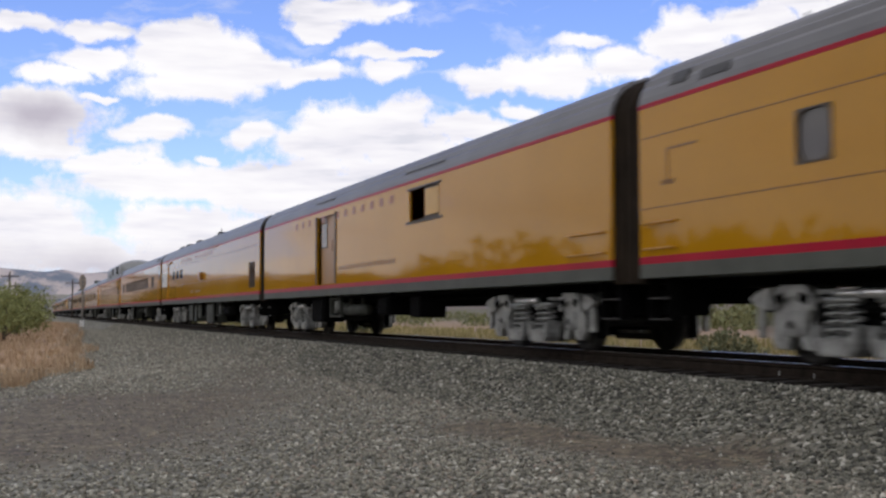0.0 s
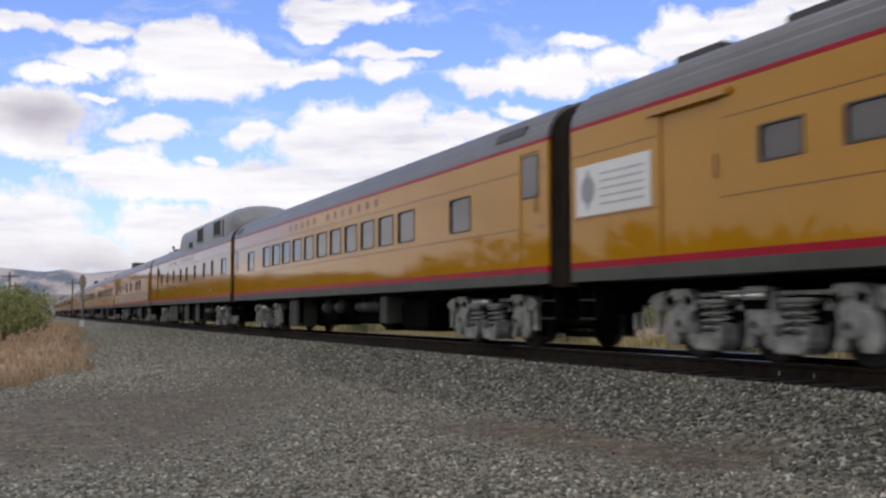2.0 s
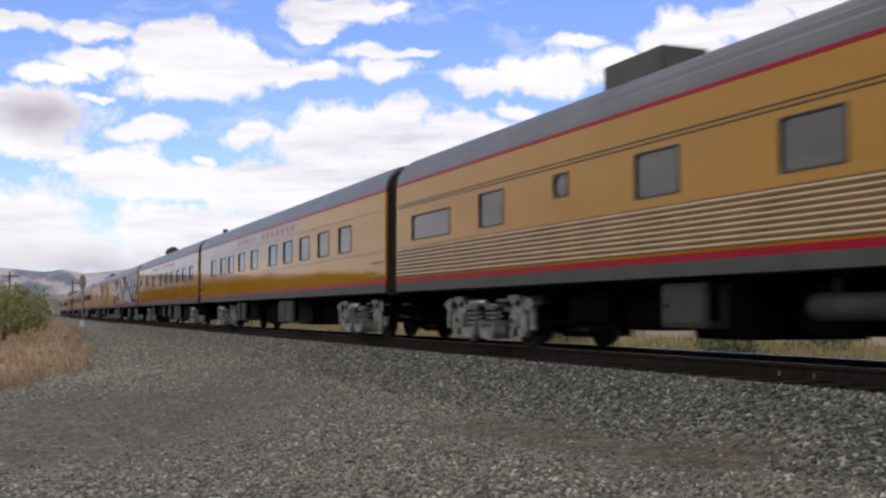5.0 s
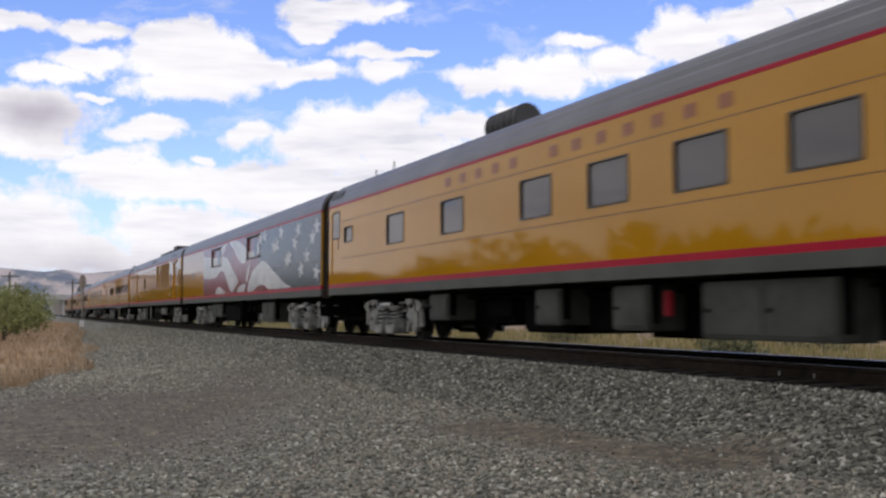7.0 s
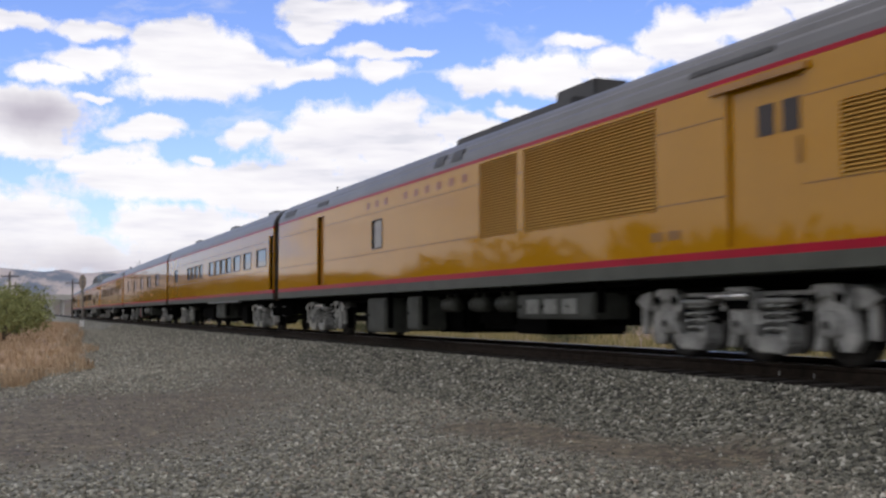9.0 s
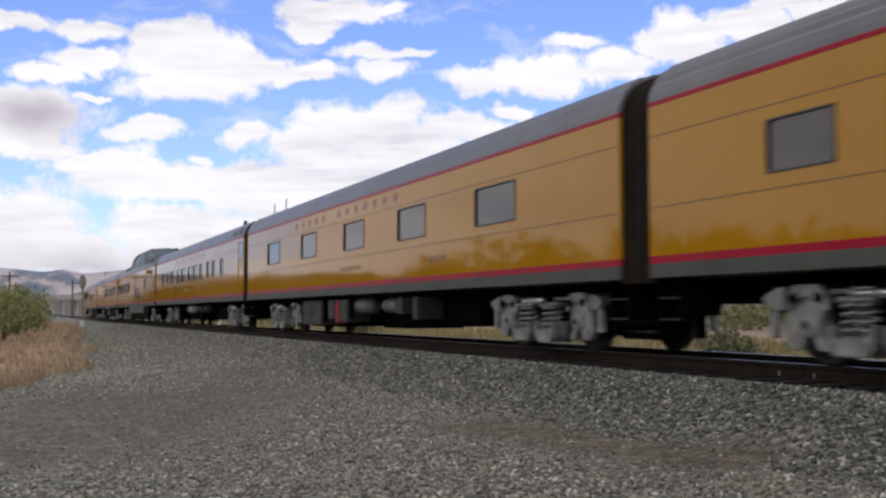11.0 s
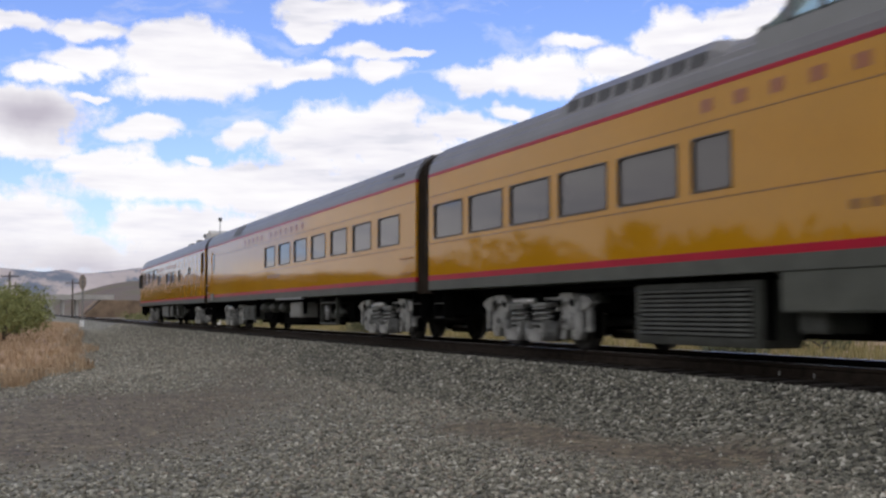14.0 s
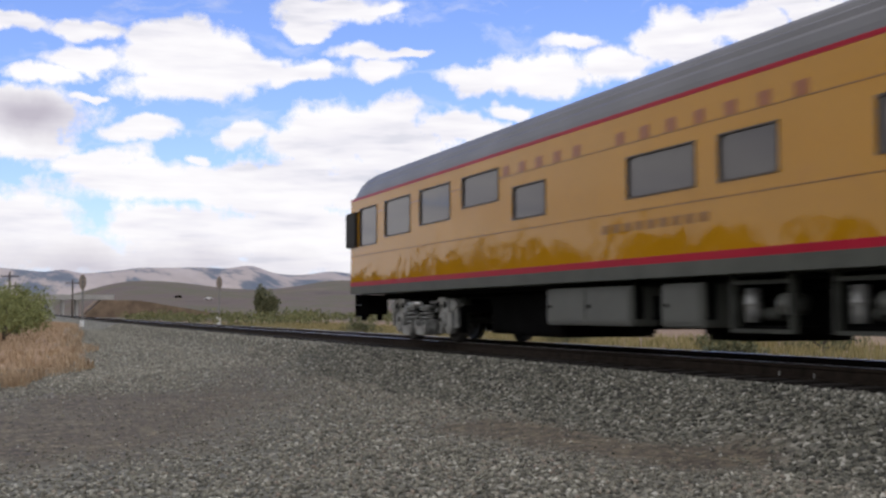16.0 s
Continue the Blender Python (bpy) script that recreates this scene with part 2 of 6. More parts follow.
def line_x(s):
    """Where the track's centre lies across, s metres along."""
    a = min(max(s, BEND0), BEND1) - BEND0
    return CENTRE + BEND / 2 * a * a + BEND * a * max(0.0, s - BEND1)


def smooth(a, b, v):
    t = min(1.0, max(0.0, (v - a) / (b - a)))
    return t * t * (3 - 2 * t)


def height(x, y):
    """The ground."""
    o = x - line_x(y)
    r = math.hypot(x, y)
    if o < 0:
        z = -0.24 + 0.02 * smooth(1.25, 1.45, -o) - 0.53 * smooth(1.6, 3.2, -o) - 0.2 * smooth(3.2, 7.0, -o)
        z += 0.35 * smooth(30, 110, y) * smooth(2.6, 6, -o) * (1 - smooth(8, 30, -o) * 0.6)
    else:
        z = -0.2 - 0.75 * smooth(1.6, 3.4, o) - 0.1 * smooth(3.4, 12, o)
    if abs(o) > 2.2:
        far = smooth(2.2, 6.0, abs(o))
        z += 0.05 * far * noise.noise((x * 0.5, y * 0.5, 3.1)) + 0.12 * smooth(8, 30, abs(o)) * noise.noise((x * 0.05, y * 0.05, 8.0))
    if r > 380:
        bearing = math.degrees(math.atan2(x, y))
        rise = smooth(420, 1000, r) * (13 + 17 * smooth(1.5, 6.5, bearing) - 6.5 * smooth(7.5, 12.0, bearing)) + 14 * smooth(12.5, 17, bearing) * smooth(700, 1300, r)
        z += rise * (1 + 0.12 * noise.noise((x * 0.004, y * 0.004, 1.7))) * smooth(16, 45, abs(o) + max(0, r - 500) * 0.1)
    return z


def spaced(near, step, far, grow):
    """Steps that are even near and widen outwards."""
    out, v, d = [], near, step
    while v < far:
        d *= grow
        v += d
        out.append(v)
    return out


PATHS = (((1.5, 18.0), (3.0, 19.5), (4.6, 22.0), (5.7, 26.0), (6.2, 32.0)), ((5.35, 12.0), (5.5, 11.0), (5.75, 9.8), (6.05, 8.3)), ((-3.0, 13.6), (0.0, 14.2), (1.2, 16.6), (2.4, 19.0)))
WIDTHS = (1.4, 0.75, 3.2)
CLEARED = (0.6, 0.95, 0.95)


def bare(x, y):
    """How far the stones are driven away: 1 in the middle of a dirt path."""
    x += 0.3 * noise.noise((x * 0.7, y * 0.5, 0.5))
    y += 0.3 * noise.noise((x * 0.6, y * 0.6, 7.5))
    best = 0.0
    for path, wide, clear in zip(PATHS, WIDTHS, CLEARED):
        for (ax, ay), (bx, by) in zip(path, path[1:]):
            dx, dy = bx - ax, by - ay
            f = min(1, max(0, ((x - ax) * dx + (y - ay) * dy) / (dx * dx + dy * dy)))
            d = math.hypot(x - ax - f * dx, y - ay - f * dy) / wide
            if d < 2.5:
                best = max(best, clear * math.exp(-d * d))
    return best


def grass_edge(y):
    """How far dry grass reaches towards the line."""
    return 0.1 + 0.055 * (y - 24) + 0.8 * noise.noise((y * 0.12, 4.0, 0)) + 1.5 * smooth(25, 32, y)


def build_ground():
    xs = [-v for v in reversed(spaced(2.0, 0.3, 4600, 1.16))] + [-2.0 + 0.22 * i for i in range(110)] + spaced(22.0, 0.3, 4600, 1.16)
    ys = [-v for v in reversed(spaced(4.0, 0.6, 4600, 1.18))] + [-4.0 + 0.4 * i for i in range(130)] + spaced(47.6, 0.4, 4600, 1.05)
    verts, cover = [], []
    for y in ys:
        for x in xs:
            verts.append((x, y, height(x, y)))
            o = x - line_x(y)
            wander = 0.35 * noise.noise((x * 0.3, y * 0.15, 0.5))
            dirt = bare(x, y) if -4 < x < 8 and 5 < y < 60 else 0.0
            land = max(smooth(4.0, 5.5, o), smooth(7.0, 8.6, -o + wander * 2) * smooth(18, 30, y), smooth(12, 16, -o), smooth(4.5, 6, -o) * smooth(60, 120, y))
            meadow = smooth(-0.6, 1.0, grass_edge(y) - x + 1.2 * noise.noise((x * 0.6, y * 0.35, 9.0))) * smooth(22, 27, y) * (1 - smooth(130, 170, y)) * smooth(-40, -20, x)
            meadow = max(meadow, 0.62 * smooth(3.6, 4.6, o) * (1 - smooth(50, 110, o)) * (1 - smooth(160, 300, y)))
            cover.append((min(1, dirt), land, meadow, 1 - smooth(1.3, 1.6, abs(o))))
    nx = len(xs)
    faces = [(j * nx + i, j * nx + i + 1, (j + 1) * nx + i + 1, (j + 1) * nx + i) for j in range(len(ys) - 1) for i in range(nx - 1)]
    me = bpy.data.meshes.new("ground")
    me.from_pydata(verts, [], faces)
    col = me.color_attributes.new("cover", "FLOAT_COLOR", "POINT")
    col.data.foreach_set("color", np.array(cover, dtype=np.float32).ravel())
    me.polygons.foreach_set("use_smooth", [True] * len(me.polygons))
    me.materials.append(GROUND)
    return tagged(new("ground", me), "grey gravel yard with dirt tracks, running into dry brown land", "ground", kind="structure")


def build_hills():
    """Far hills all round, in one sheet."""
    bm = bmesh.new()
    peaks = ((-0.6, 2.0, 19), (2.7, 0.6, 11), (6.5, 1.7, 20), (9.5, 2.2, 26), (12.1, 1.0, 26), (16.3, 1.0, 13), (-30, 20, 10), (45, 22, 25), (95, 30, 30), (160, 40, 20), (230, 40, 25), (300, 25, 20))
    rows = []
    for i in range(721):
        deg = -180 + i * 0.5
        if -6 < deg < 26:
            steps = (deg, deg + 0.125, deg + 0.25, deg + 0.375)
        else:
            steps = (deg,)
        for d in steps:
            crest = 136 + sum(h * math.exp(-(((d - c + 180) % 360 - 180) / w) ** 2) for c, w, h in peaks)
            a = radians(d)
            row = []
            for k in range(13):
                f = k / 12
                r = 2300 + 2100 * f
                lump = noise.noise((math.sin(a) * 14 + f * 1.5, math.cos(a) * 14, f * 3)) * 0.22 + noise.noise((math.sin(a) * 60, math.cos(a) * 60, f * 7)) * 0.1
                z = -12 + (crest + 12) * (smooth(0, 0.8, f) ** 1.3) * (1 + lump * (0.1 + 1.2 * max(0.0, 0.75 - f))) * (1 - 0.35 * smooth(0.85, 1, f))
                row.append(bm.verts.new((math.sin(a) * r, math.cos(a) * r, z)))
            rows.append(row)
    for p, q in zip(rows, rows[1:]):
        for k in range(12):
            bm.faces.new((p[k], q[k], q[k + 1], p[k + 1]))
    tagged(part("backdrop", bm, HILLS, None, "", True), "far hills of tan dry grass and brush, haze and cloud shade painted blue-grey", "hills", kind="structure")


def cloud_material():
    """White heaps of cloud that let the blue sky through between them."""
    m, nt, b = nodes_of("broken white cloud")
    nt.nodes.remove(b)
    out = nt.nodes["Material Output"]
    right = Vector((math.cos(radians(YAW)), -math.sin(radians(YAW)), 0))
    up = right.cross(AIM)
    tc = nt.nodes.new("ShaderNodeTexCoord")

    def vm(op, a, b_=None):
        n = nt.nodes.new("ShaderNodeVectorMath")
        n.operation = op
        for i, v in enumerate((a, b_)):
            if v is None:
                continue
            if isinstance(v, bpy.types.NodeSocket):
                nt.links.new(v, n.inputs[i])
            else:
                n.inputs[i].default_value = v
        return n

    def mt(op, a, b_=None, c=None, clamp=False):
        n = nt.nodes.new("ShaderNodeMath")
        n.operation, n.use_clamp = op, clamp
        for i, v in enumerate((a, b_, c)):
            if v is None:
                continue
            if isinstance(v, bpy.types.NodeSocket):
                nt.links.new(v, n.inputs[i])
            else:
                n.inputs[i].default_value = v
        return n.outputs[0]

    p = vm("NORMALIZE", tc.outputs["Object"]).outputs[0]
    depth = mt("MAXIMUM", vm("DOT_PRODUCT", p, AIM).outputs["Value"], 0.05)
    a = mt("DIVIDE", vm("DOT_PRODUCT", p, right).outputs["Value"], depth)
    c = mt("DIVIDE", vm("DOT_PRODUCT", p, up).outputs["Value"], depth)
    comb = nt.nodes.new("ShaderNodeCombineXYZ")
    nt.links.new(a, comb.inputs[0])
    nt.links.new(c, comb.inputs[1])
    warp = nt.nodes.new("ShaderNodeTexNoise")
    warp.inputs["Scale"].default_value, warp.inputs["Detail"].default_value = 16.0, 9.0
    nt.links.new(comb.outputs[0], warp.inputs["Vector"])
    shift = vm("SCALE", vm("SUBTRACT", warp.outputs["Color"], (0.5, 0.5, 0.5)).outputs[0])
    shift.inputs["Scale"].default_value = 0.05
    flat = vm("MULTIPLY", vm("ADD", comb.outputs[0], shift.outputs[0]).outputs[0], (1, 1, 0)).outputs[0]
    # centre and half size, as slopes from the axis of view, in thousandths
    high = ((-398, 214, 36, 9), (-320, 209, 40, 8), (-250, 203, 34, 16), (-240, 180, 60, 24), (-236, 157, 58, 15), (-176, 173, 48, 13), (-124, 169, 44, 10),
            (-322, 181, 34, 11), (-366, 165, 32, 9), (-97, 225, 50, 13), (-113, 211, 30, 8), (-58, 227, 30, 6), (-66, 188, 28, 9), (-47, 171, 22, 11), (-24, 191, 20, 4), (-327, 147, 16, 4))
    middle = ((-376, 124, 58, 24), (-274, 112, 35, 11), (-258, 116, 20, 8), (-384, 98, 60, 15), (-325, 84, 50, 13), (-266, 66, 100, 17), (-185, 60, 100, 17), (-170, 109, 28, 13), (-220, 88, 14, 5),
              (-82, 112, 56, 26), (-44, 118, 32, 20), (-108, 96, 44, 22), (26, 114, 46, 12), (72, 130, 22, 8), (-34, 94, 76, 30), (-100, 60, 60, 26))
    low = ((-384, 24, 62, 26), (-266, 28, 36, 16), (-230, 12, 76, 24), (-360, 0, 110, 13), (-130, 20, 80, 30), (-250, -12, 170, 14), (-80, -6, 110, 22))
    bank = ((40, 162, 32, 13), (94, 168, 58, 18), (132, 194, 19, 8), (168, 172, 42, 18), (230, 196, 42, 22), (290, 210, 42, 16), (350, 222, 48, 14))
    heaps = high + middle + low + bank
    heap = None
    for cx, cy, rx, ry in heaps:
        d = vm("MULTIPLY", vm("SUBTRACT", flat, (cx / 1000, cy / 1000, 0)).outputs[0], (1000 / rx, 1000 / ry, 0))
        v = mt("SUBTRACT", 1.0, vm("LENGTH", d.outputs[0]).outputs["Value"])
        heap = v if heap is None else mt("MAXIMUM", heap, v)
    # the rest of the sky: the same kind of cloud by noise alone
    front = mt("MULTIPLY", mt("SUBTRACT", vm("DOT_PRODUCT", p, AIM).outputs["Value"], 0.8), 12.0, clamp=True)
    sep = nt.nodes.new("ShaderNodeSeparateXYZ")
    nt.links.new(p, sep.inputs[0])
    over = mt("MAXIMUM", mt("ADD", sep.outputs[2], 0.12), 0.03)
    proj = nt.nodes.new("ShaderNodeCombineXYZ")
    nt.links.new(mt("DIVIDE", sep.outputs[0], over), proj.inputs[0])
    nt.links.new(mt("DIVIDE", sep.outputs[1], over), proj.inputs[1])
    wide = nt.nodes.new("ShaderNodeTexNoise")
    wide.inputs["Scale"].default_value, wide.inputs["Detail"].default_value = 1.3, 7.0
    nt.links.new(proj.outputs[0], wide.inputs["Vector"])
    rest = mt("MULTIPLY_ADD", wide.outputs["Fac"], 4.0, -1.35)
    mix = nt.nodes.new("ShaderNodeMix")
    nt.links.new(front, mix.inputs[0])
    nt.links.new(rest, mix.inputs[2])
    nt.links.new(heap, mix.inputs[3])
    fine = nt.nodes.new("ShaderNodeTexNoise")
    fine.inputs["Scale"].default_value, fine.inputs["Detail"].default_value, fine.inputs["Roughness"].default_value = 26.0, 11.0, 0.68
    nt.links.new(p, fine.inputs["Vector"])
    dens = mt("ADD", mix.outputs[0], mt("MULTIPLY_ADD", fine.outputs["Fac"], 2.3, -0.9))
    alpha = mt("SMOOTH_MIN", mt("MULTIPLY_ADD", dens, 2.2, 0.05, True), 1.0, 0.05)
    streak = nt.nodes.new("ShaderNodeTexNoise")
    streak.inputs["Scale"].default_value, streak.inputs["Detail"].default_value, streak.inputs["Roughness"].default_value = 9.0, 9.0, 0.62
    nt.links.new(vm("MULTIPLY", flat, (1.0, 3.2, 0.0)).outputs[0], streak.inputs["Vector"])
    thin = mt("MULTIPLY", mt("MULTIPLY_ADD", streak.outputs["Fac"], 5.0, -2.65, True), 0.5)
    alpha = mt("SUBTRACT", 1.0, mt("MULTIPLY", mt("SUBTRACT", 1.0, alpha), mt("SUBTRACT", 1.0, mt("MULTIPLY", thin, front))))
    # bright tops, grey lavender bellies
    belly = nt.nodes.new("ShaderNodeTexNoise")
    belly.inputs["Scale"].default_value, belly.inputs["Detail"].default_value = 5.0, 5.0
    st = nt.nodes.new("ShaderNodeMapping")
    st.inputs["Scale"].default_value = (1, 1, 6.5)
    nt.links.new(p, st.inputs[0])
    nt.links.new(st.outputs[0], belly.inputs["Vector"])
    curl = nt.nodes.new("ShaderNodeTexNoise")
    curl.inputs["Scale"].default_value, curl.inputs["Detail"].default_value = 22.0, 8.0
    nt.links.new(st.outputs[0], curl.inputs["Vector"])
    tone = mt("ADD", belly.outputs["Fac"], mt("MULTIPLY_ADD", curl.outputs["Fac"], 0.5, -0.25))
    shade = ramp(nt, tone, [(0.3, (0.8, 0.8, 0.88)), (0.42, (0.95, 0.93, 0.99)), (0.54, (1.03, 1.01, 1.04)), (0.7, (1.1, 1.08, 1.1))])
    dim = vm("MULTIPLY", vm("SUBTRACT", flat, (-0.378, 0.124, 0)).outputs[0], (1000 / 62, 1000 / 27, 0))
    dull = mt("SUBTRACT", 1.15, vm("LENGTH", dim.outputs[0]).outputs["Value"], clamp=True)
    haze_at = vm("MULTIPLY", vm("SUBTRACT", flat, (-0.3, -0.02, 0)).outputs[0], (1000 / 230, 1000 / 34, 0))
    haze = mt("SUBTRACT", 1.0, vm("LENGTH", haze_at.outputs[0]).outputs["Value"], clamp=True)
    dull = mt("MAXIMUM", dull, mt("MULTIPLY", haze, 0.75))
    grey = nt.nodes.new("ShaderNodeMix")
    grey.data_type = "RGBA"
    grey.inputs[7].default_value = (0.56, 0.52, 0.6, 1)
    nt.links.new(mt("MULTIPLY", dull, mt("MULTIPLY", front, 0.95)), grey.inputs[0])
    nt.links.new(shade.outputs[0], grey.inputs[6])
    em = nt.nodes.new("ShaderNodeEmission")
    em.inputs["Strength"].default_value = 0.98
    nt.links.new(grey.outputs[2], em.inputs[0])
    tr = nt.nodes.new("ShaderNodeBsdfTransparent")
    ms = nt.nodes.new("ShaderNodeMixShader")
    nt.links.new(alpha, ms.inputs[0])
    nt.links.new(tr.outputs[0], ms.inputs[1])
    nt.links.new(em.outputs[0], ms.inputs[2])
    nt.links.new(ms.outputs[0], out.inputs[0])
    return m


def build_clouds():
    bm = bmesh.new()
    bmesh.ops.create_uvsphere(bm, u_segments=48, v_segments=24, radius=4800)
    bmesh.ops.delete(bm, geom=[v for v in bm.verts if v.co.z < -700], context="VERTS")
    dome = part("backdrop", bm, cloud_material(), None, "", True)
    dome.location = EYE
    return tagged(dome, "broken white clouds drifting in a blue sky", "clouds", kind="structure")


def build_track():
    """Two rails on ties; ties near the yard are single, the rest one piece."""
    track = tagged(new("railway_track"), "single railway track, steel rails on dark timber ties in grey ballast", "railway track", kind="structure")
    head = [(-0.036, 0.0), (-0.036, -0.04), (-0.01, -0.055), (-0.01, -0.15), (-0.07, -0.165), (-0.07, -0.178), (0.07, -0.178), (0.07, -0.165), (0.01, -0.15), (0.01, -0.055), (0.036, -0.04), (0.036, 0.0)]
    stops = [-120, -60, -20, 0] + [14 + 4 * i for i in range(36)] + [170, 220, 300, 400, 520, 700]
    for side in (-0.752, 0.752):
        bm = bmesh.new()
        prev = None
        for s in stops:
            ring = [bm.verts.new((line_x(s) + side + a, s, z - 0.004)) for a, z in head]
            if prev:
                for i in range(len(ring)):
                    bm.faces.new((prev[i], prev[(i + 1) % len(ring)], ring[(i + 1) % len(ring)], ring[i]))
            prev = ring
        rail = part("rail", bm, RUST, track, "rusty steel rail")
        bm = bmesh.new()
        prev = None
        for s in stops:
            ring = [bm.verts.new((line_x(s) + side + a, s, z)) for a, z in ((-0.033, -0.003), (-0.026, 0.0), (0.026, 0.0), (0.033, -0.003))]
            if prev:
                for i in range(3):
                    bm.faces.new((prev[i], prev[i + 1], ring[i + 1], ring[i]))
            prev = ring
        part("running_surface", bm, STEEL, rail, "polished top of the rail")
        if side < 0:
            for s in (9.82, 10.42):
                part("rail_clip", boxed(line_x(s) + side - 0.075, line_x(s) + side - 0.06, s - 0.01, s + 0.01, -0.155, -0.1), SIGNAL, rail, "small pale clip on the rail")
    rnd = random.Random(4)
    me = bpy.data.meshes.new("tie")
    bm = boxed(-1.3, 1.3, -0.115, 0.115, -0.36, -0.18, bevel=0.012)
    bm.to_mesh(me)
    bm.free()
    me.materials.append(TIE)
    for i in range(250):
        s = 2 + i * 0.52
        hang("tie", me, track, "", pose(line_x(s) + rnd.uniform(-0.04, 0.04), s, rnd.uniform(-0.008, 0.004), 0, 0, rnd.uniform(-1, 1)))
    bm = bmesh.new()
    for i in range(250):
        s = 2 - (i + 1) * 0.52 if i < 100 else 132 + (i - 100) * 0.8
        box(bm, line_x(s) - 1.3, line_x(s) + 1.3, s - 0.115, s + 0.115, -0.36, -0.18)
    tagged(part("ties", bm, TIE, track, "far row of ties"), kind="stuff")
    return track


def rocks(name, points, sizes, material, label, category, seed):
    """Many small broken stones as one object."""
    rs = np.random.RandomState(seed)
    n = len(points)
    base = np.array([(1, 0, 0), (-1, 0, 0), (0, 1, 0), (0, -1, 0), (0, 0, 1), (0, 0, -1)], dtype=float)
    tri = np.array([(0, 2, 4), (2, 1, 4), (1, 3, 4), (3, 0, 4), (2, 0, 5), (1, 2, 5), (3, 1, 5), (0, 3, 5)])
    v = base[None] * rs.uniform(0.6, 1.15, (n, 6, 1)) + rs.uniform(-0.28, 0.28, (n, 6, 3))
    q = rs.normal(size=(n, 4))
    q /= np.linalg.norm(q, axis=1)[:, None]
    w, x, y, z = q.T
    rot = np.stack([np.stack([1 - 2 * (y * y + z * z), 2 * (x * y - z * w), 2 * (x * z + y * w)], 1),
                    np.stack([2 * (x * y + z * w), 1 - 2 * (x * x + z * z), 2 * (y * z - x * w)], 1),
                    np.stack([2 * (x * z - y * w), 2 * (y * z + x * w), 1 - 2 * (x * x + y * y)], 1)], 1)
    v = np.einsum("nij,nkj->nki", rot, v) * np.asarray(sizes)[:, None, None] * np.array([1, 1, 0.75])
    v += np.asarray(points)[:, None, :]
    f = (tri[None] + (np.arange(n) * 6)[:, None, None]).reshape(-1, 3)
    me = bpy.data.meshes.new(name)
    me.vertices.add(n * 6)
    me.vertices.foreach_set("co", v.astype(np.float32).ravel())
    me.loops.add(len(f) * 3)
    me.loops.foreach_set("vertex_index", f.astype(np.int32).ravel())
    me.polygons.add(len(f))
    me.polygons.foreach_set("loop_start", np.arange(len(f), dtype=np.int32) * 3)
    me.update(calc_edges=True)
    me.materials.append(material)
    return tagged(new(name, me), label, category, kind="stuff")


def build_ballast():
    rnd = random.Random(11)
    pts, size, slope, slope_size = [], [], [], []
    # the yard before the line, thinner over the dirt tracks
    for i in range(62000):
        y = 5.5 + 26 * rnd.random() ** 1.5
        lo, hi = 0.02 * y - 0.9, CENTRE - 1.35
        x = lo + (hi - lo) * rnd.random() ** 0.85
        if x > 0.41 * (y + 1) * 2.05 + 0.5:
            continue
        o = x - line_x(y)
        worn = bare(x, y)
        if rnd.random() < min(0.9, worn * 1.15):
            continue
        big = 0.022 - 0.012 * min(1, worn * 1.5) + 0.016 * rnd.random() + (0.006 if -o < 3.4 else 0)
        near_line = -o < 3.3 + 0.5 * noise.noise((x * 0.8, y * 0.5, 6.0))
        (slope if near_line else pts).append((x, y, height(x, y) + big * 0.25))
        (slope_size if near_line else size).append(big * (1.15 if y > 16 else 1))
    for i in range(30000):
        y = 27 + 60 * rnd.random() ** 1.5
        lo, hi = min(grass_edge(y) + 0.2 + rnd.gauss(0, 0.5), CENTRE - 3), line_x(y) - 1.4
        x = lo + (hi - lo) * rnd.random()
        big = rnd.uniform(0.025, 0.05)
        pts.append((x, y, height(x, y) + big * 0.2))
        size.append(big)
    rocks("gravel", pts, size, YARD, "loose paler grey crushed stones in the yard", "gravel", 2)
    rocks("ballast", slope, slope_size, STONE, "grey ballast stones on the slope beside the line", "ballast", 5)
    pts, size = [], []
    for i in range(13000):
        s = 3 + 62 * rnd.random() ** 1.4
        o = rnd.uniform(-2.3, -1.36) if i % 2 else rnd.uniform(1.4, 2.1)
        big = 0.026 + 0.016 * rnd.random()
        pts.append((line_x(s) + o, s, height(line_x(s) + o, s) + rnd.uniform(-0.005, 0.012)))
        size.append(big)
    rocks("ballast", pts, size, STONE, "grey ballast stones heaped past the tie ends", "ballast", 3)
    pts, size = [], []
    for i in range(20000):
        s = 3 + 62 * rnd.random() ** 1.4
        o = rnd.uniform(-1.42, 1.42)
        if abs(abs(o) - 0.752) < 0.09:
            continue
        pts.append((line_x(s) + o, s, height(line_x(s) + o, s) + rnd.uniform(-0.02, 0.006)))
        size.append(0.022 + 0.014 * rnd.random())
    rocks("ballast", pts, size, DARK_STONE, "near-black ballast stones between the ties", "ballast", 4)


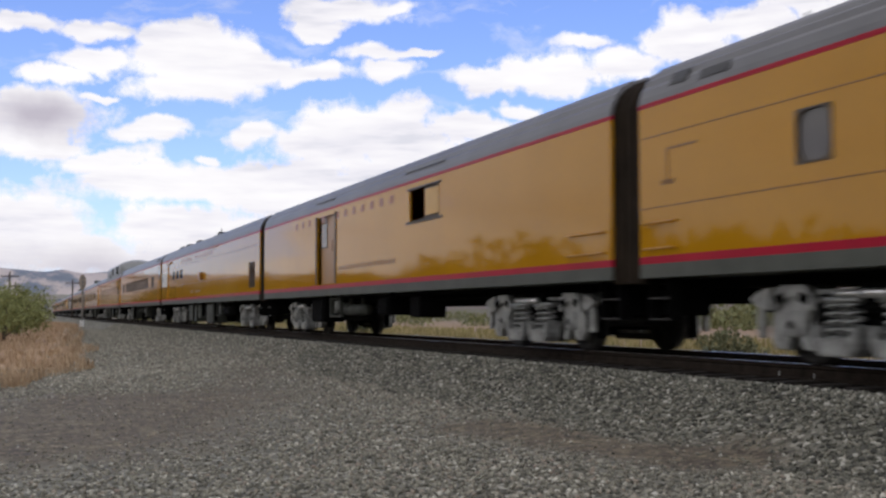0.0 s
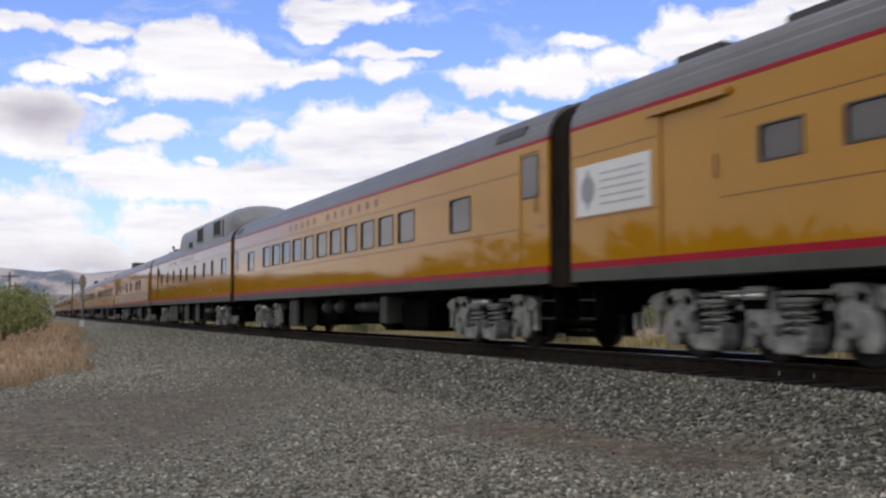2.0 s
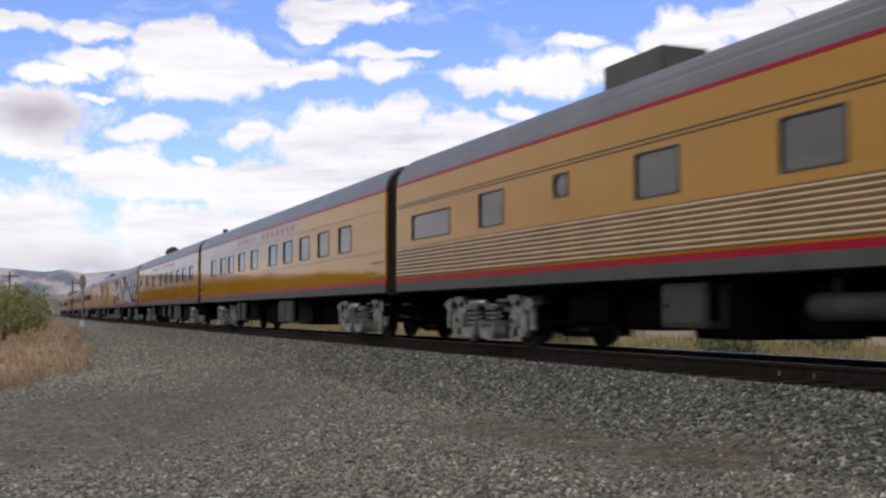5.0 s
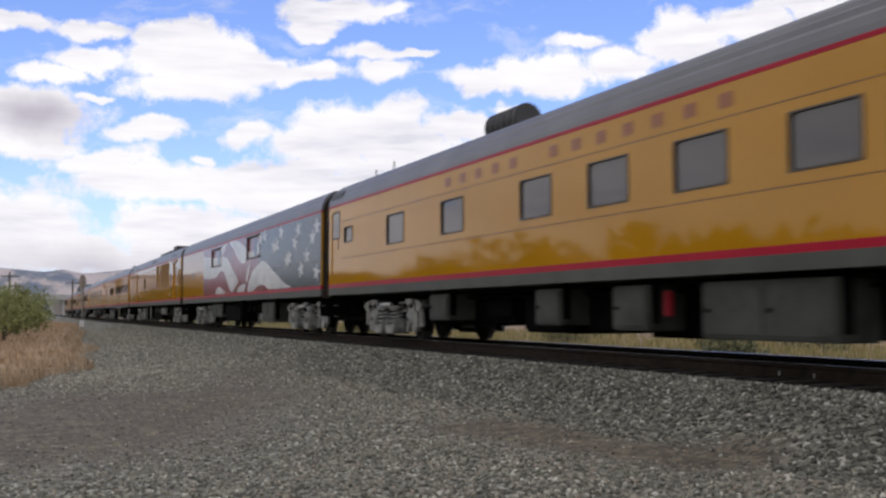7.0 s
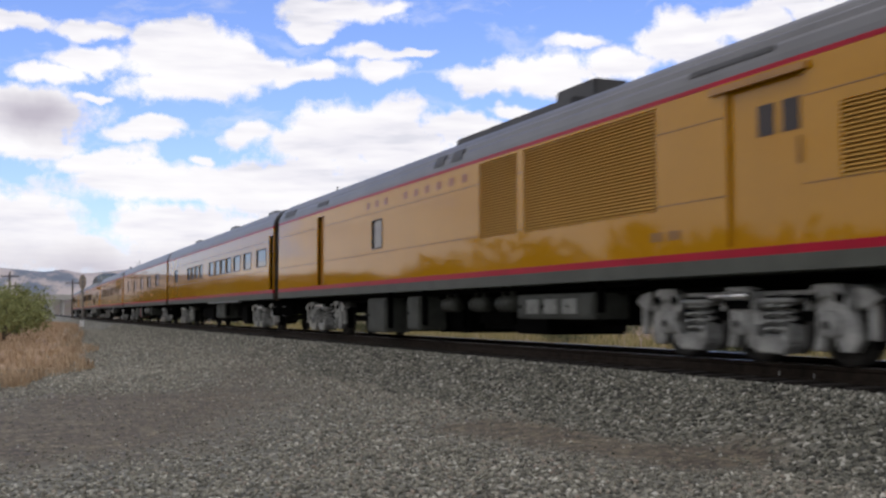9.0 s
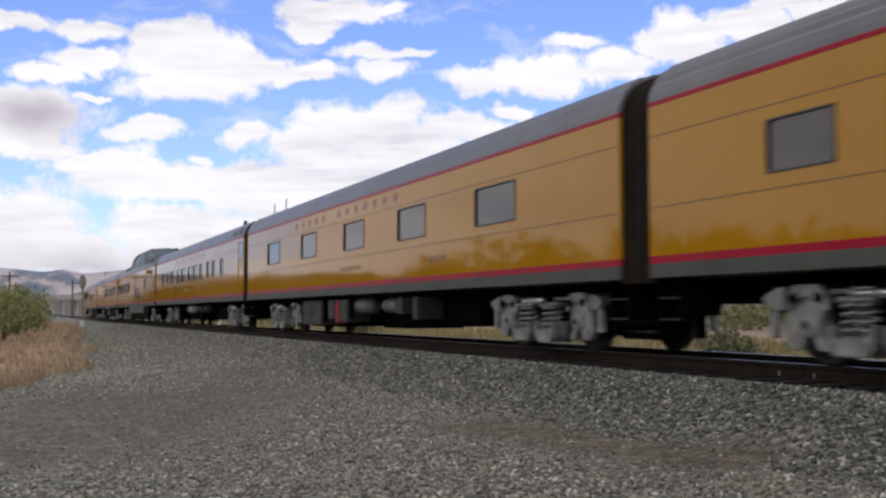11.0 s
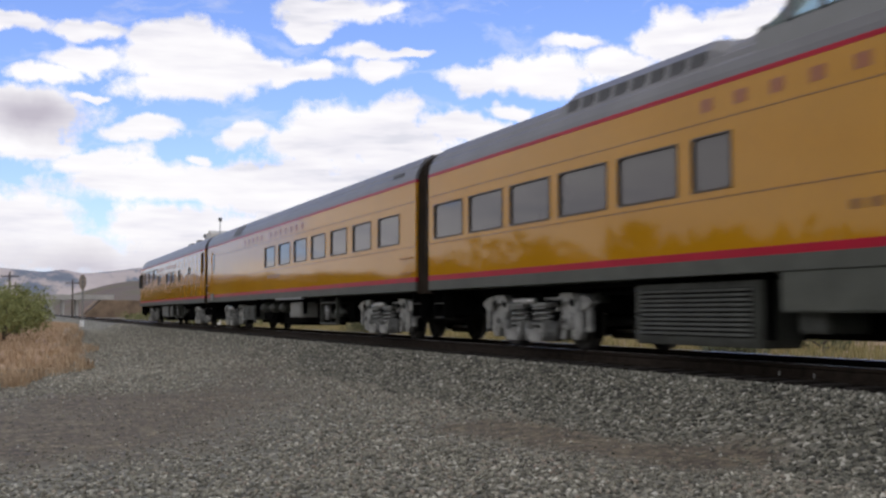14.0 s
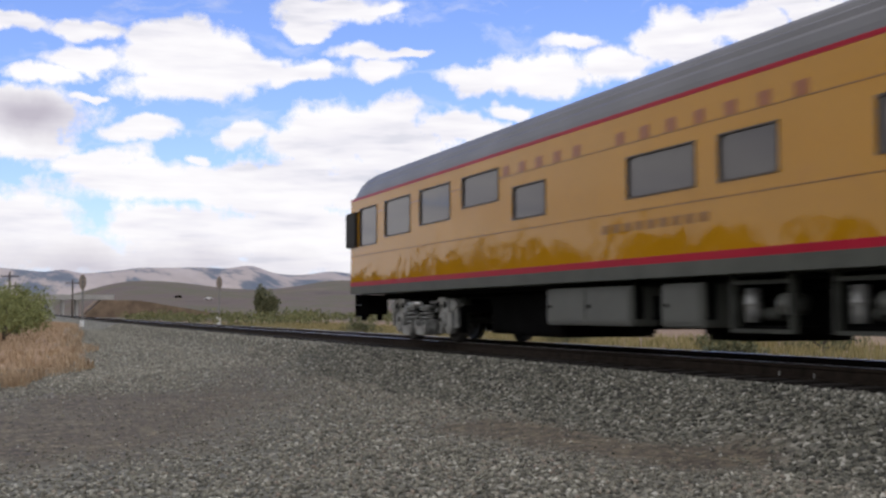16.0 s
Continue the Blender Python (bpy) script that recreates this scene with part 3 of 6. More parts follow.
def blades(name, spots, tall, material, label, category, seed, wide=0.012, lean=0.35):
    """Grass: bent blades, two triangles and a tip each."""
    rnd = random.Random(seed)
    verts, faces = [], []
    for x, y, z in spots:
        for k in range(rnd.randint(3, 6)):
            a = rnd.uniform(0, math.tau)
            h = tall * rnd.uniform(0.5, 1.15)
            bx, by = x + rnd.uniform(-0.12, 0.12), y + rnd.uniform(-0.12, 0.12)
            dx, dy = math.cos(a), math.sin(a)
            w = wide * rnd.uniform(0.7, 1.5)
            l = lean * h * rnd.random()
            n = len(verts)
            verts += [(bx - dy * w, by + dx * w, z - 0.03), (bx + dy * w, by - dx * w, z - 0.03), (bx + dx * l * 0.4 - dy * w * 0.7, by + dy * l * 0.4 + dx * w * 0.7, z + h * 0.6),
                      (bx + dx * l * 0.4 + dy * w * 0.7, by + dy * l * 0.4 - dx * w * 0.7, z + h * 0.6), (bx + dx * l, by + dy * l, z + h)]
            faces += [(n, n + 1, n + 3, n + 2), (n + 2, n + 3, n + 4)]
    me = bpy.data.meshes.new(name)
    me.from_pydata(verts, [], faces)
    me.materials.append(material)
    return tagged(new(name, me), label, category, kind="stuff")


def build_grass():
    rnd = random.Random(21)
    spots = []
    for i in range(4200):
        y = 24 + 110 * rnd.random() ** 1.8
        x = grass_edge(y) + 0.3 - 7 * rnd.random() ** 1.3
        if x > line_x(y) - 3.2:
            continue
        if noise.noise((x * 0.7, y * 0.4, 9.0)) + rnd.uniform(-0.3, 0.3) > -0.05:
            spots.append((x, y, height(x, y)))
    blades("grass", spots, 0.3, DRYGRASS, "dry tan grass beside the gravel", "grass", 5, wide=0.011, lean=0.9)
    spots = []
    for i in range(15000):
        s = 4 + 150 * rnd.random() ** 1.7
        x = line_x(s) + 3.8 + 26 * rnd.random() ** 1.5
        if noise.noise((x * 0.3, s * 0.2, 2.0)) > -0.3:
            spots.append((x, s, height(x, s)))
    blades("grass", spots, 0.5, FIELDGRASS, "yellow green grass across the line", "grass", 6, wide=0.022)


def foliage(bm, centre, radii, count, leaf, rnd, bumps=7):
    """Small leaf blades in an uneven crown of clumps."""
    clumps = []
    for i in range(bumps):
        a, b = rnd.uniform(0, math.tau), rnd.uniform(-0.5, 1.0)
        k = rnd.uniform(0.35, 0.75)
        clumps.append((Vector((math.cos(a) * radii[0] * k, math.sin(a) * radii[1] * k, b * radii[2] * 0.6)), rnd.uniform(0.35, 0.6)))
    for i in range(count):
        c, f = clumps[rnd.randrange(bumps)]
        d = Vector((rnd.gauss(0, 1), rnd.gauss(0, 1), rnd.gauss(0, 1))).normalized() * rnd.uniform(0.55, 1.05) * f
        p = Vector(centre) + c + Vector((d.x * radii[0], d.y * radii[1], d.z * radii[2]))
        q = Euler((rnd.uniform(0, 6.3), rnd.uniform(0, 6.3), rnd.uniform(0, 6.3))).to_matrix()
        s = leaf * rnd.uniform(0.6, 1.4)
        vs = [bm.verts.new(p + q @ Vector(v) * s) for v in ((-1, 0, 0), (0, -0.45, 0.1), (1, 0, 0), (0, 0.45, 0.1))]
        bm.faces.new(vs)


def tree(name, x, y, tall, wide, count, leaf, seed, material, label, category, trunk=True, z=None):
    rnd = random.Random(seed)
    base = height(x, y) if z is None else z
    thing = tagged(new(name), label, category)
    thing.location = (x, y, base)
    bm = bmesh.new()
    low = 0.3 if trunk else 0.08
    rod(bm, (0, 0, -0.1), (wide * 0.03, 0, tall * 0.6), 0.035 * tall, 8, 0.012 * tall)
    for i in range(6):
        a = i * 1.05 + rnd.random()
        rod(bm, (wide * 0.015, 0, tall * (low + 0.04 * i)), (math.cos(a) * wide * 0.3, math.sin(a) * wide * 0.3, tall * (low + 0.28 + 0.05 * i)), 0.013 * tall, 6, 0.004 * tall)
    part("trunk", bm, POLEWOOD, thing, "brown trunk with limbs")
    bm = bmesh.new()
    if trunk:
        foliage(bm, (0, 0, tall * 0.62), (wide / 2, wide / 2, tall * 0.38), count, leaf, rnd, 11)
    else:
        foliage(bm, (0, 0, tall * 0.3), (wide / 2, wide / 2, tall * 0.36), count // 3, leaf, rnd, 9)
        foliage(bm, (0, 0, tall * 0.52), (wide / 2, wide / 2, tall * 0.48), count - count // 3, leaf, rnd, 13)
    part("crown", bm, material, thing, "leafy crown")
    return thing


def build_plants():
    rnd = random.Random(31)
    for i, (x, y, tall, wide) in enumerate(((-1.9, 52, 2.9, 5.6), (0.0, 60, 3.0, 4.6), (-5.5, 58, 3.0, 6.0), (0.7, 72, 3.0, 4.2), (-1.5, 70, 3.3, 5.0), (1.0, 84, 3.1, 4.4), (-4, 82, 3.6, 7), (-0.8, 92, 3.6, 5), (-9, 66, 3.5, 7))):
        tagged(tree("bush", x, y, tall, wide, 4200, 0.085, 40 + i, LEAF, "green willow bush standing in dry grass", "bush", False), group="bushes beside the line")
    tree("tree", 45.6, 198.0, 7.3, 5.0, 6000, 0.2, 77, OLIVE, "grey green round tree in the far field", "tree", False)
    for i, (o, y, tall, wide) in enumerate(((14, 19, 1.2, 2.4), (11, 27, 1.2, 2.2), (20, 33, 1.8, 3.2), (16, 46, 1.6, 3.0), (26, 58, 2.0, 3.6), (13, 70, 1.5, 3.0))):
        tagged(tree("bush", line_x(y) + o, y, tall, wide, 1200, 0.08, 70 + i, OLIVE, "low olive bush in the field across the line", "bush", False), group="bushes across the line")
    # the belt of trees across the yard, which the glossy car sides mirror
    for i in range(84):
        y = -10 + i * 4.0 + rnd.uniform(-1, 1)
        tall = 5.4 + 1.8 * noise.noise((y * 0.045, 1.0, 0)) + rnd.uniform(-0.8, 0.9) + 1.6 * smooth(110, 200, y)
        tagged(tree("tree", -15 - rnd.uniform(0, 4), y, tall, tall * rnd.uniform(0.85, 1.25), 620, 0.5, 100 + i, DARKLEAF, "dark green tree in a belt behind the yard", "tree", False), group="belt of trees behind the yard")
    bm = bmesh.new()
    for i in range(70):
        y = 100 + rnd.random() * 170
        x = line_x(y) + 9 + rnd.random() * 60
        foliage(bm, (x, y, height(x, y) + 0.8), (3.8, 3.8, 1.3), 190, 0.22, rnd, 6)
    for i in range(80):
        y = -5 + rnd.random() * 125
        x = line_x(y) + 55 + rnd.random() * 50
        foliage(bm, (x, y, height(x, y) + 1.1), (5.5, 5.5, 2.0), 170, 0.34, rnd, 6)
    tagged(part("scrub", bm, SCRUB), "low green scrub in the field across the line", "scrub", kind="stuff")


def build_far():
    """Road bridge over the line, signals, poles, cars on the far road."""
    bridge = tagged(new("road_bridge"), "concrete road bridge over the railway on pale piers", "bridge")
    bridge.location = (line_x(450), 450, 0)
    bm = bmesh.new()
    box(bm, -60, 22, -6, 6, 5.9, 7.1, 0.1)
    part("deck", bm, CONCRETE, bridge, "pale concrete bridge deck")
    for yy in (-5.8, 5.8):
        part("parapet", boxed(-60, 22, yy - 0.15, yy + 0.15, 7.1, 7.9), CONCRETE, bridge)
    for xx in (-13, -5.0, 2.9, 8.2):
        for yy in (-4, 4):
            part("pier", rod(bmesh.new(), (xx, yy, -1.2), (xx, yy, 5.9), 0.6, 12), CONCRETE, bridge)
        part("pier_cap", boxed(xx - 0.7, xx + 0.7, -5.4, 5.4, 5.3, 5.89, 0.05), CONCRETE, bridge)
    bm = slab(bmesh.new(), [(9.5, -1.5), (17, 5.8), (32, 5.6), (46, 3.2), (75, -1.5)], -9, 30)
    part("abutment", bm, paint("dry embankment", (0.2, 0.145, 0.1), 0.95, vary=0.35, scale=0.3), bridge, "dry earth abutment")

    def signal(x, y, tall, label, case=1.25):
        g = height(x, y)
        s = tagged(new("railway_signal"), label, "railway signal")
        s.location = (x, y, g)
        part("mast", rod(bmesh.new(), (0, 0, 0), (0, 0, tall - 0.5), 0.07, 10), SIGNAL, s)
        part("base", boxed(-0.2, 0.2, -0.2, 0.2, -0.05, case, 0.04), WHITE, s, "white relay case")
        bm = slab(bmesh.new(), [(0.34 * math.cos(a), (tall - 0.75) + 0.75 * math.sin(a)) for a in [k * math.tau / 20 for k in range(20)]], -0.05, 0.05)
        h = part("target", bm, TARGET, s, "rounded dull brown signal head")
        for k in range(3):
            part("hood", rod(bmesh.new(), (0, -0.22, tall - 0.35 - 0.4 * k), (0, -0.05, tall - 0.35 - 0.4 * k), 0.1, 12), MOTOR, h)
        bm = bmesh.new()
        for k in range(int(tall / 0.4)):
            rod(bm, (0.12, 0.02, 0.4 * k + 0.2), (0.12, 0.32, 0.4 * k + 0.2), 0.012, 5)
        rod(bm, (0.12, 0.02, 0), (0.12, 0.02, tall - 0.8), 0.015, 5)
        rod(bm, (0.12, 0.32, 0), (0.12, 0.32, tall - 0.8), 0.015, 5)
        part("ladder", bm, SIGNAL, s)

    signal(23.1, 125.0, 5.9, "tall railway signal with a white base across the line")
    signal(7.05, 110.0, 5.1, "railway signal mast beside the line", 0.6)
    for x, y, tall in ((0.65, 165.0, 7.1), (2.1, 235.0, 7.4), (10.6, 190.0, 6.5)):
        pole = tagged(new("utility_pole"), "dark timber utility pole with a crossarm", "utility pole", group="poles along the line")
        pole.location = (x, y, height(x, y))
        part("pole", rod(bmesh.new(), (0, 0, -0.3), (0, 0, tall), 0.17, 10, 0.11), POLEWOOD, pole)
        arm = part("crossarm", boxed(-1.2, 1.2, -0.06, 0.06, tall - 0.7, tall - 0.55), POLEWOOD, pole)
        for k in (-1.1, -0.6, 0.6, 1.1):
            part("insulator", rod(bmesh.new(), (k, 0, tall - 0.55), (k, 0, tall - 0.38), 0.04, 8), GREYMARK, arm)
    for x, y, mat_, lab in ((96.3, 653.0, BLACK, "dark car driving on the far road"), (114.0, 650.0, WHITE, "white car driving on the far road")):
        car = tagged(new("car"), lab, "car")
        car.location = (x, y, height(x, y))
        part("body", slab(bmesh.new(), [(-2.2, 0.3), (-2.2, 0.8), (-1.3, 0.95), (-0.7, 1.45), (1.1, 1.45), (1.9, 0.9), (2.2, 0.3)], -0.95, 0.95), mat_, car)
        for k in (-1.4, 1.4):
            part("wheel", rod(bmesh.new(), (k, -1, 0.35), (k, 1, 0.35), 0.38, 12), BLACK, car)


# ---- the train ----
HALF = 1.525
SIDE0, SILL0, RED0, YEL0, YEL1, TOP = 0.0, 1.06, 1.245, 1.345, 3.34, 3.4
ARCH = ((0.0, 3.4), (0.01, 3.48), (0.045, 3.6), (0.11, 3.73), (0.21, 3.84), (0.36, 3.935), (0.6, 4.005), (1.0, 4.06), (HALF, 4.08))


def roof_profile(ribs=False, shrink=0.0, base=3.4):
    half = []
    for (a, za), (b, zb) in zip(ARCH, ARCH[1:]):
        half.append((HALF - a - shrink, za - shrink))
        if ribs and a > 0.04:
            f = 0.5
            half.append((HALF - (a + (b - a) * f) - shrink - 0.012, za + (zb - za) * f - shrink - 0.018))
    pts = half + [(0.0, 4.08 - shrink)] + [(-y, z) for y, z in reversed(half)]
    return [(HALF - shrink, base)] + pts[1:-1] + [(-HALF + shrink, base)]


def holed(bm, u0, u1, z0, z1, holes, y, depth):
    """A wall skin at y with real openings and their reveals."""
    us = sorted({u0, u1, *(min(max(h[i], u0), u1) for h in holes for i in (0, 1))})
    zs = sorted({z0, z1, *(min(max(h[i], z0), z1) for h in holes for i in (2, 3))})
    grid = {}

    def v(u, z):
        if (u, z) not in grid:
            grid[(u, z)] = bm.verts.new((u, y, z))
        return grid[(u, z)]

    for a, b in zip(us, us[1:]):
        for c, d in zip(zs, zs[1:]):
            mu, mz = (a + b) / 2, (c + d) / 2
            if any(h[0] < mu < h[1] and h[2] < mz < h[3] for h in holes):
                continue
            bm.faces.new((v(a, c), v(b, c), v(b, d), v(a, d)))
    for a, b, c, d in holes:
        ring = [(a, c), (b, c), (b, d), (a, d)]
        o = [bm.verts.new((p, y, q)) for p, q in ring]
        i = [bm.verts.new((p, y - depth, q)) for p, q in ring]
        for k in range(4):
            bm.faces.new((o[k], o[(k + 1) % 4], i[(k + 1) % 4], i[k]))


KIT = {}


def kit(name, make, material, smooth_=False):
    """A mesh made once and shared by all alike parts."""
    if name not in KIT:
        me = bpy.data.meshes.new(name)
        bm = make()
        bmesh.ops.recalc_face_normals(bm, faces=bm.faces)
        bm.to_mesh(me)
        bm.free()
        me.materials.append(material)
        if smooth_:
            me.polygons.foreach_set("use_smooth", [True] * len(me.polygons))
        KIT[name] = me
    return KIT[name]


def wheel_mesh():
    bm = bmesh.new()
    ring = [(0.09, 0.10), (0.09, 0.16), (0.03, 0.2), (0.035, 0.36), (0.07, 0.39), (0.07, 0.457), (-0.05, 0.462), (-0.07, 0.485), (-0.075, 0.39), (-0.02, 0.36), (-0.03, 0.2), (-0.09, 0.16), (-0.09, 0.10)]
    n = 28
    loops = [[bm.verts.new((math.cos(i * math.tau / n) * r, y, math.sin(i * math.tau / n) * r)) for y, r in ring] for i in range(n)]
    for i in range(n):
        a, b = loops[i], loops[(i + 1) % n]
        for k in range(len(ring) - 1):
            bm.faces.new((a[k], b[k], b[k + 1], a[k + 1]))
    rod(bm, (0, -0.12, 0), (0, 0.12, 0), 0.1, 14)
    return bm


def bell(x, way):
    """A cast pedestal: a broad plate over an axle, with a notch in its foot."""
    return [(x + way * a, z) for a, z in ((-0.43, 0.3), (-0.41, 0.5), (-0.34, 0.64), (-0.35, 0.78), (-0.25, 0.91), (0.14, 0.91), (0.28, 0.82), (0.22, 0.62), (0.17, 0.5), (0.2, 0.34), (0.3, 0.17), (0.13, 0.17), (0.07, 0.33), (-0.08, 0.33), (-0.14, 0.17), (-0.34, 0.17))]


def truck(car, uc, axles):
    at = (-1.24, 1.24) if axles == 2 else (-1.54, 0.0, 1.54)
    bays = (-0.42, 0.42) if axles == 2 else (-0.77, 0.77)

    def bolster():
        bm = boxed(-0.3, 0.3, -1.1, 1.1, 0.6, 0.92, bevel=0.04)
        return bm

    def side():
        bm = bmesh.new()
        for x in at:
            slab(bm, bell(x, 1 if x <= 0 else -1), -0.06, 0.06)
            slab(bm, [(x - 0.34, 0.62), (x - 0.3, 0.8), (x - 0.2, 0.92), (x + 0.2, 0.92), (x + 0.3, 0.8), (x + 0.34, 0.62), (x + 0.28, 0.62), (x + 0.22, 0.74), (x, 0.8), (x - 0.22, 0.74), (x - 0.28, 0.62)], 0.06, 0.11)
        box(bm, at[0] - 0.4, at[-1] + 0.4, -0.06, 0.0, 0.8, 0.86)
        for sgn in (-1, 1):
            e = at[0] if sgn < 0 else at[-1]
            slab(bm, [(e + sgn * 0.44, 0.62), (e + sgn * 0.66, 0.68), (e + sgn * 0.78, 0.76), (e + sgn * 0.66, 0.84), (e + sgn * 0.4, 0.9)], -0.07, 0.09)
            box(bm, e + sgn * 0.62 - 0.05, e + sgn * 0.62 + 0.05, -0.03, 0.06, 0.3, 0.7)
        bmesh.ops.bevel(bm, geom=bm.edges[:], offset=0.012, segments=1, affect="EDGES", clamp_overlap=True)
        return bm

    def journal():
        bm = slab(bmesh.new(), [(-0.17, 0.36), (-0.17, 0.56), (-0.1, 0.62), (0.1, 0.62), (0.17, 0.56), (0.17, 0.36), (0.1, 0.32), (-0.1, 0.32)], 0.0, 0.19)
        rod(bm, (0, 0.18, 0.46), (0, 0.21, 0.46), 0.11, 16)
        rod(bm, (0.0, 0.21, 0.46), (0.0, 0.23, 0.46), 0.04, 10)
        bmesh.ops.bevel(bm, geom=[e for e in bm.edges if e.calc_length() > 0.06], offset=0.012, segments=1, affect="EDGES", clamp_overlap=True)
        return bm

    def springs():
        bm = bmesh.new()
        coil(bm, -0.115, 0, 0.3, 0.7, 0.105, 0.02, 4.6)
        coil(bm, 0.125, 0, 0.3, 0.7, 0.105, 0.02, 4.6)
        box(bm, -0.28, 0.28, -0.12, 0.12, 0.7, 0.77, 0.02)
        return bm

    def bucket():
        # the deep seat that the springs stand in
        bm = slab(bmesh.new(), [(-0.33, 0.46), (-0.27, 0.46), (-0.25, 0.3), (0.25, 0.3), (0.27, 0.46), (0.33, 0.46), (0.33, 0.24), (0.25, 0.13), (-0.25, 0.13), (-0.33, 0.24)], -0.15, 0.17)
        bmesh.ops.bevel(bm, geom=bm.edges[:], offset=0.02, segments=2, affect="EDGES", clamp_overlap=True)
        return bm

    def equaliser():
        # a U between two axles
        h = (at[1] - at[0]) / 2
        bm = slab(bmesh.new(), [(-h + 0.3, 0.5), (-h + 0.42, 0.5), (-h + 0.52, 0.24), (h - 0.52, 0.24), (h - 0.42, 0.5), (h - 0.3, 0.5), (h - 0.4, 0.2), (h - 0.5, 0.13), (-h + 0.5, 0.13), (-h + 0.4, 0.2)], -0.045, 0.03)
        return bm

    def cylinder():
        bm = rod(bmesh.new(), (-0.25, 0, 0), (0.25, 0, 0), 0.11, 16)
        rod(bm, (0.25, 0, 0), (0.6, 0, 0), 0.03, 8)
        rod(bm, (-0.28, 0, 0), (-0.25, 0, 0), 0.13, 16)
        return bm

    def rigging():
        bm = bmesh.new()
        for x in at:
            for sgn in (-1, 1):
                box(bm, x + sgn * 0.53 - 0.04, x + sgn * 0.53 + 0.04, -0.06, 0.06, 0.2, 0.66, 0.008)
                slab(bm, [(x + sgn * 0.47, 0.28), (x + sgn * 0.47, 0.55), (x + sgn * 0.51, 0.6), (x + sgn * 0.51, 0.22)], -0.05, 0.05)
        rod(bm, (at[0] - 0.5, 0.0, 0.5), (at[-1] + 0.5, 0.0, 0.5), 0.022, 8)
        return bm

    k = str(axles)
    t = hang("truck", kit("truck_bolster" + k, bolster, BLACK), car, "silver grey %s-axle truck" % ("two" if axles == 2 else "three"), pose(uc, 0, 0))
    wm, jm, sm = kit("wheel", wheel_mesh, WHEEL, True), kit("journal_box", journal, TRUCK), kit("side_frame" + k, side, TRUCK)
    ax = kit("axle", lambda: rod(bmesh.new(), (0, -0.95, 0), (0, 0.95, 0), 0.08, 12), WHEEL, True)
    for x in (-1.9, 1.9):
        hang("transom", kit("transom", lambda: boxed(-0.1, 0.1, -1.0, 1.0, 0.6, 0.75, 0.02), BLACK), t, "", pose(x, 0, 0))
    hang("centre_plate", kit("centre_plate", lambda: rod(bmesh.new(), (0, 0, 0.9), (0, 0, 1.06), 0.35, 16), BLACK), t)
    for x in at:
        hang("axle", ax, t, "", pose(x, 0, 0.457))
        for sgn in (1, -1):
            turn = 0 if sgn > 0 else 180
            hang("wheel", wm, t, "dark steel wheel", pose(x, sgn * 0.752, 0.457, 0, 0, turn))
            hang("journal_box", jm, t, "", pose(x, sgn * 0.93, 0, 0, 0, turn))
    # black plates on the casting stand for the shade inside its pockets
    pocket = kit("pocket_shade", lambda: boxed(-0.075, 0.075, -0.004, 0.012, -0.055, 0.055, 0.004), BLACK)
    lid = kit("journal_lid", lambda: rod(bmesh.new(), (0, 0, 0), (0, 0.012, 0), 0.05, 12), WHEEL)
    for x in at:
        hang("journal_lid", lid, t, "dark journal lid", pose(x, 1.152, 0.46))
        for d in (-0.29, 0.29):
            hang("pocket_shade", pocket, t, "", pose(x + d * 0.7, 1.13, 0.76, 0, 20 if d > 0 else -20, 0))
    for sgn in (1, -1):
        turn = 0 if sgn > 0 else 180
        hang("side_frame", sm, t, "cast silver side frame", pose(0, sgn * 1.02, 0, 0, 0, turn))
        for p, q in zip(at, at[1:]):
            hang("equaliser_bar", kit("equaliser" + k, equaliser, WHEEL), t, "", pose((p + q) / 2, sgn * 1.0, 0, 0, 0, turn))
        hang("brake_rigging", kit("rigging" + k, rigging, BLACK), t, "", pose(0, sgn * 0.86, 0, 0, 0, turn))
        for x in bays:
            hang("coil_spring", kit("springs" + k, springs, TRUCK, True), t, "silver coil springs", pose(x, sgn * 1.1, 0, 0, 0, turn))
            hang("spring_seat", kit("bucket", bucket, TRUCK), t, "deep silver spring seat", pose(x, sgn * 1.12, 0, 0, 0, turn))
            # added black plate that makes the gap behind the springs dark
            hang("spring_shade", kit("spring_shade", lambda: boxed(-0.42, 0.42, -0.02, 0.02, 0.3, 0.78), BLACK), t, "black plate added as shade behind the springs", pose(x, sgn * 0.92, 0, 0, 0, turn))
        hang("brake_cylinder", kit("brake_cylinder", cylinder, BOXGREY, True), t, "", pose(at[0] - 0.45, sgn * 0.9, 0.8, 0, 0, turn))
        hang("shock_absorber", kit("shock", lambda: rod(rod(bmesh.new(), (0, 0, 0), (0.42, 0, 0), 0.05, 12), (0.42, 0, 0), (0.75, 0, 0), 0.03, 10), STEEL, True), t, "", pose(-0.3 if sgn > 0 else 0.3, sgn * 1.22, 0.8, 0, 0, turn))
    return t


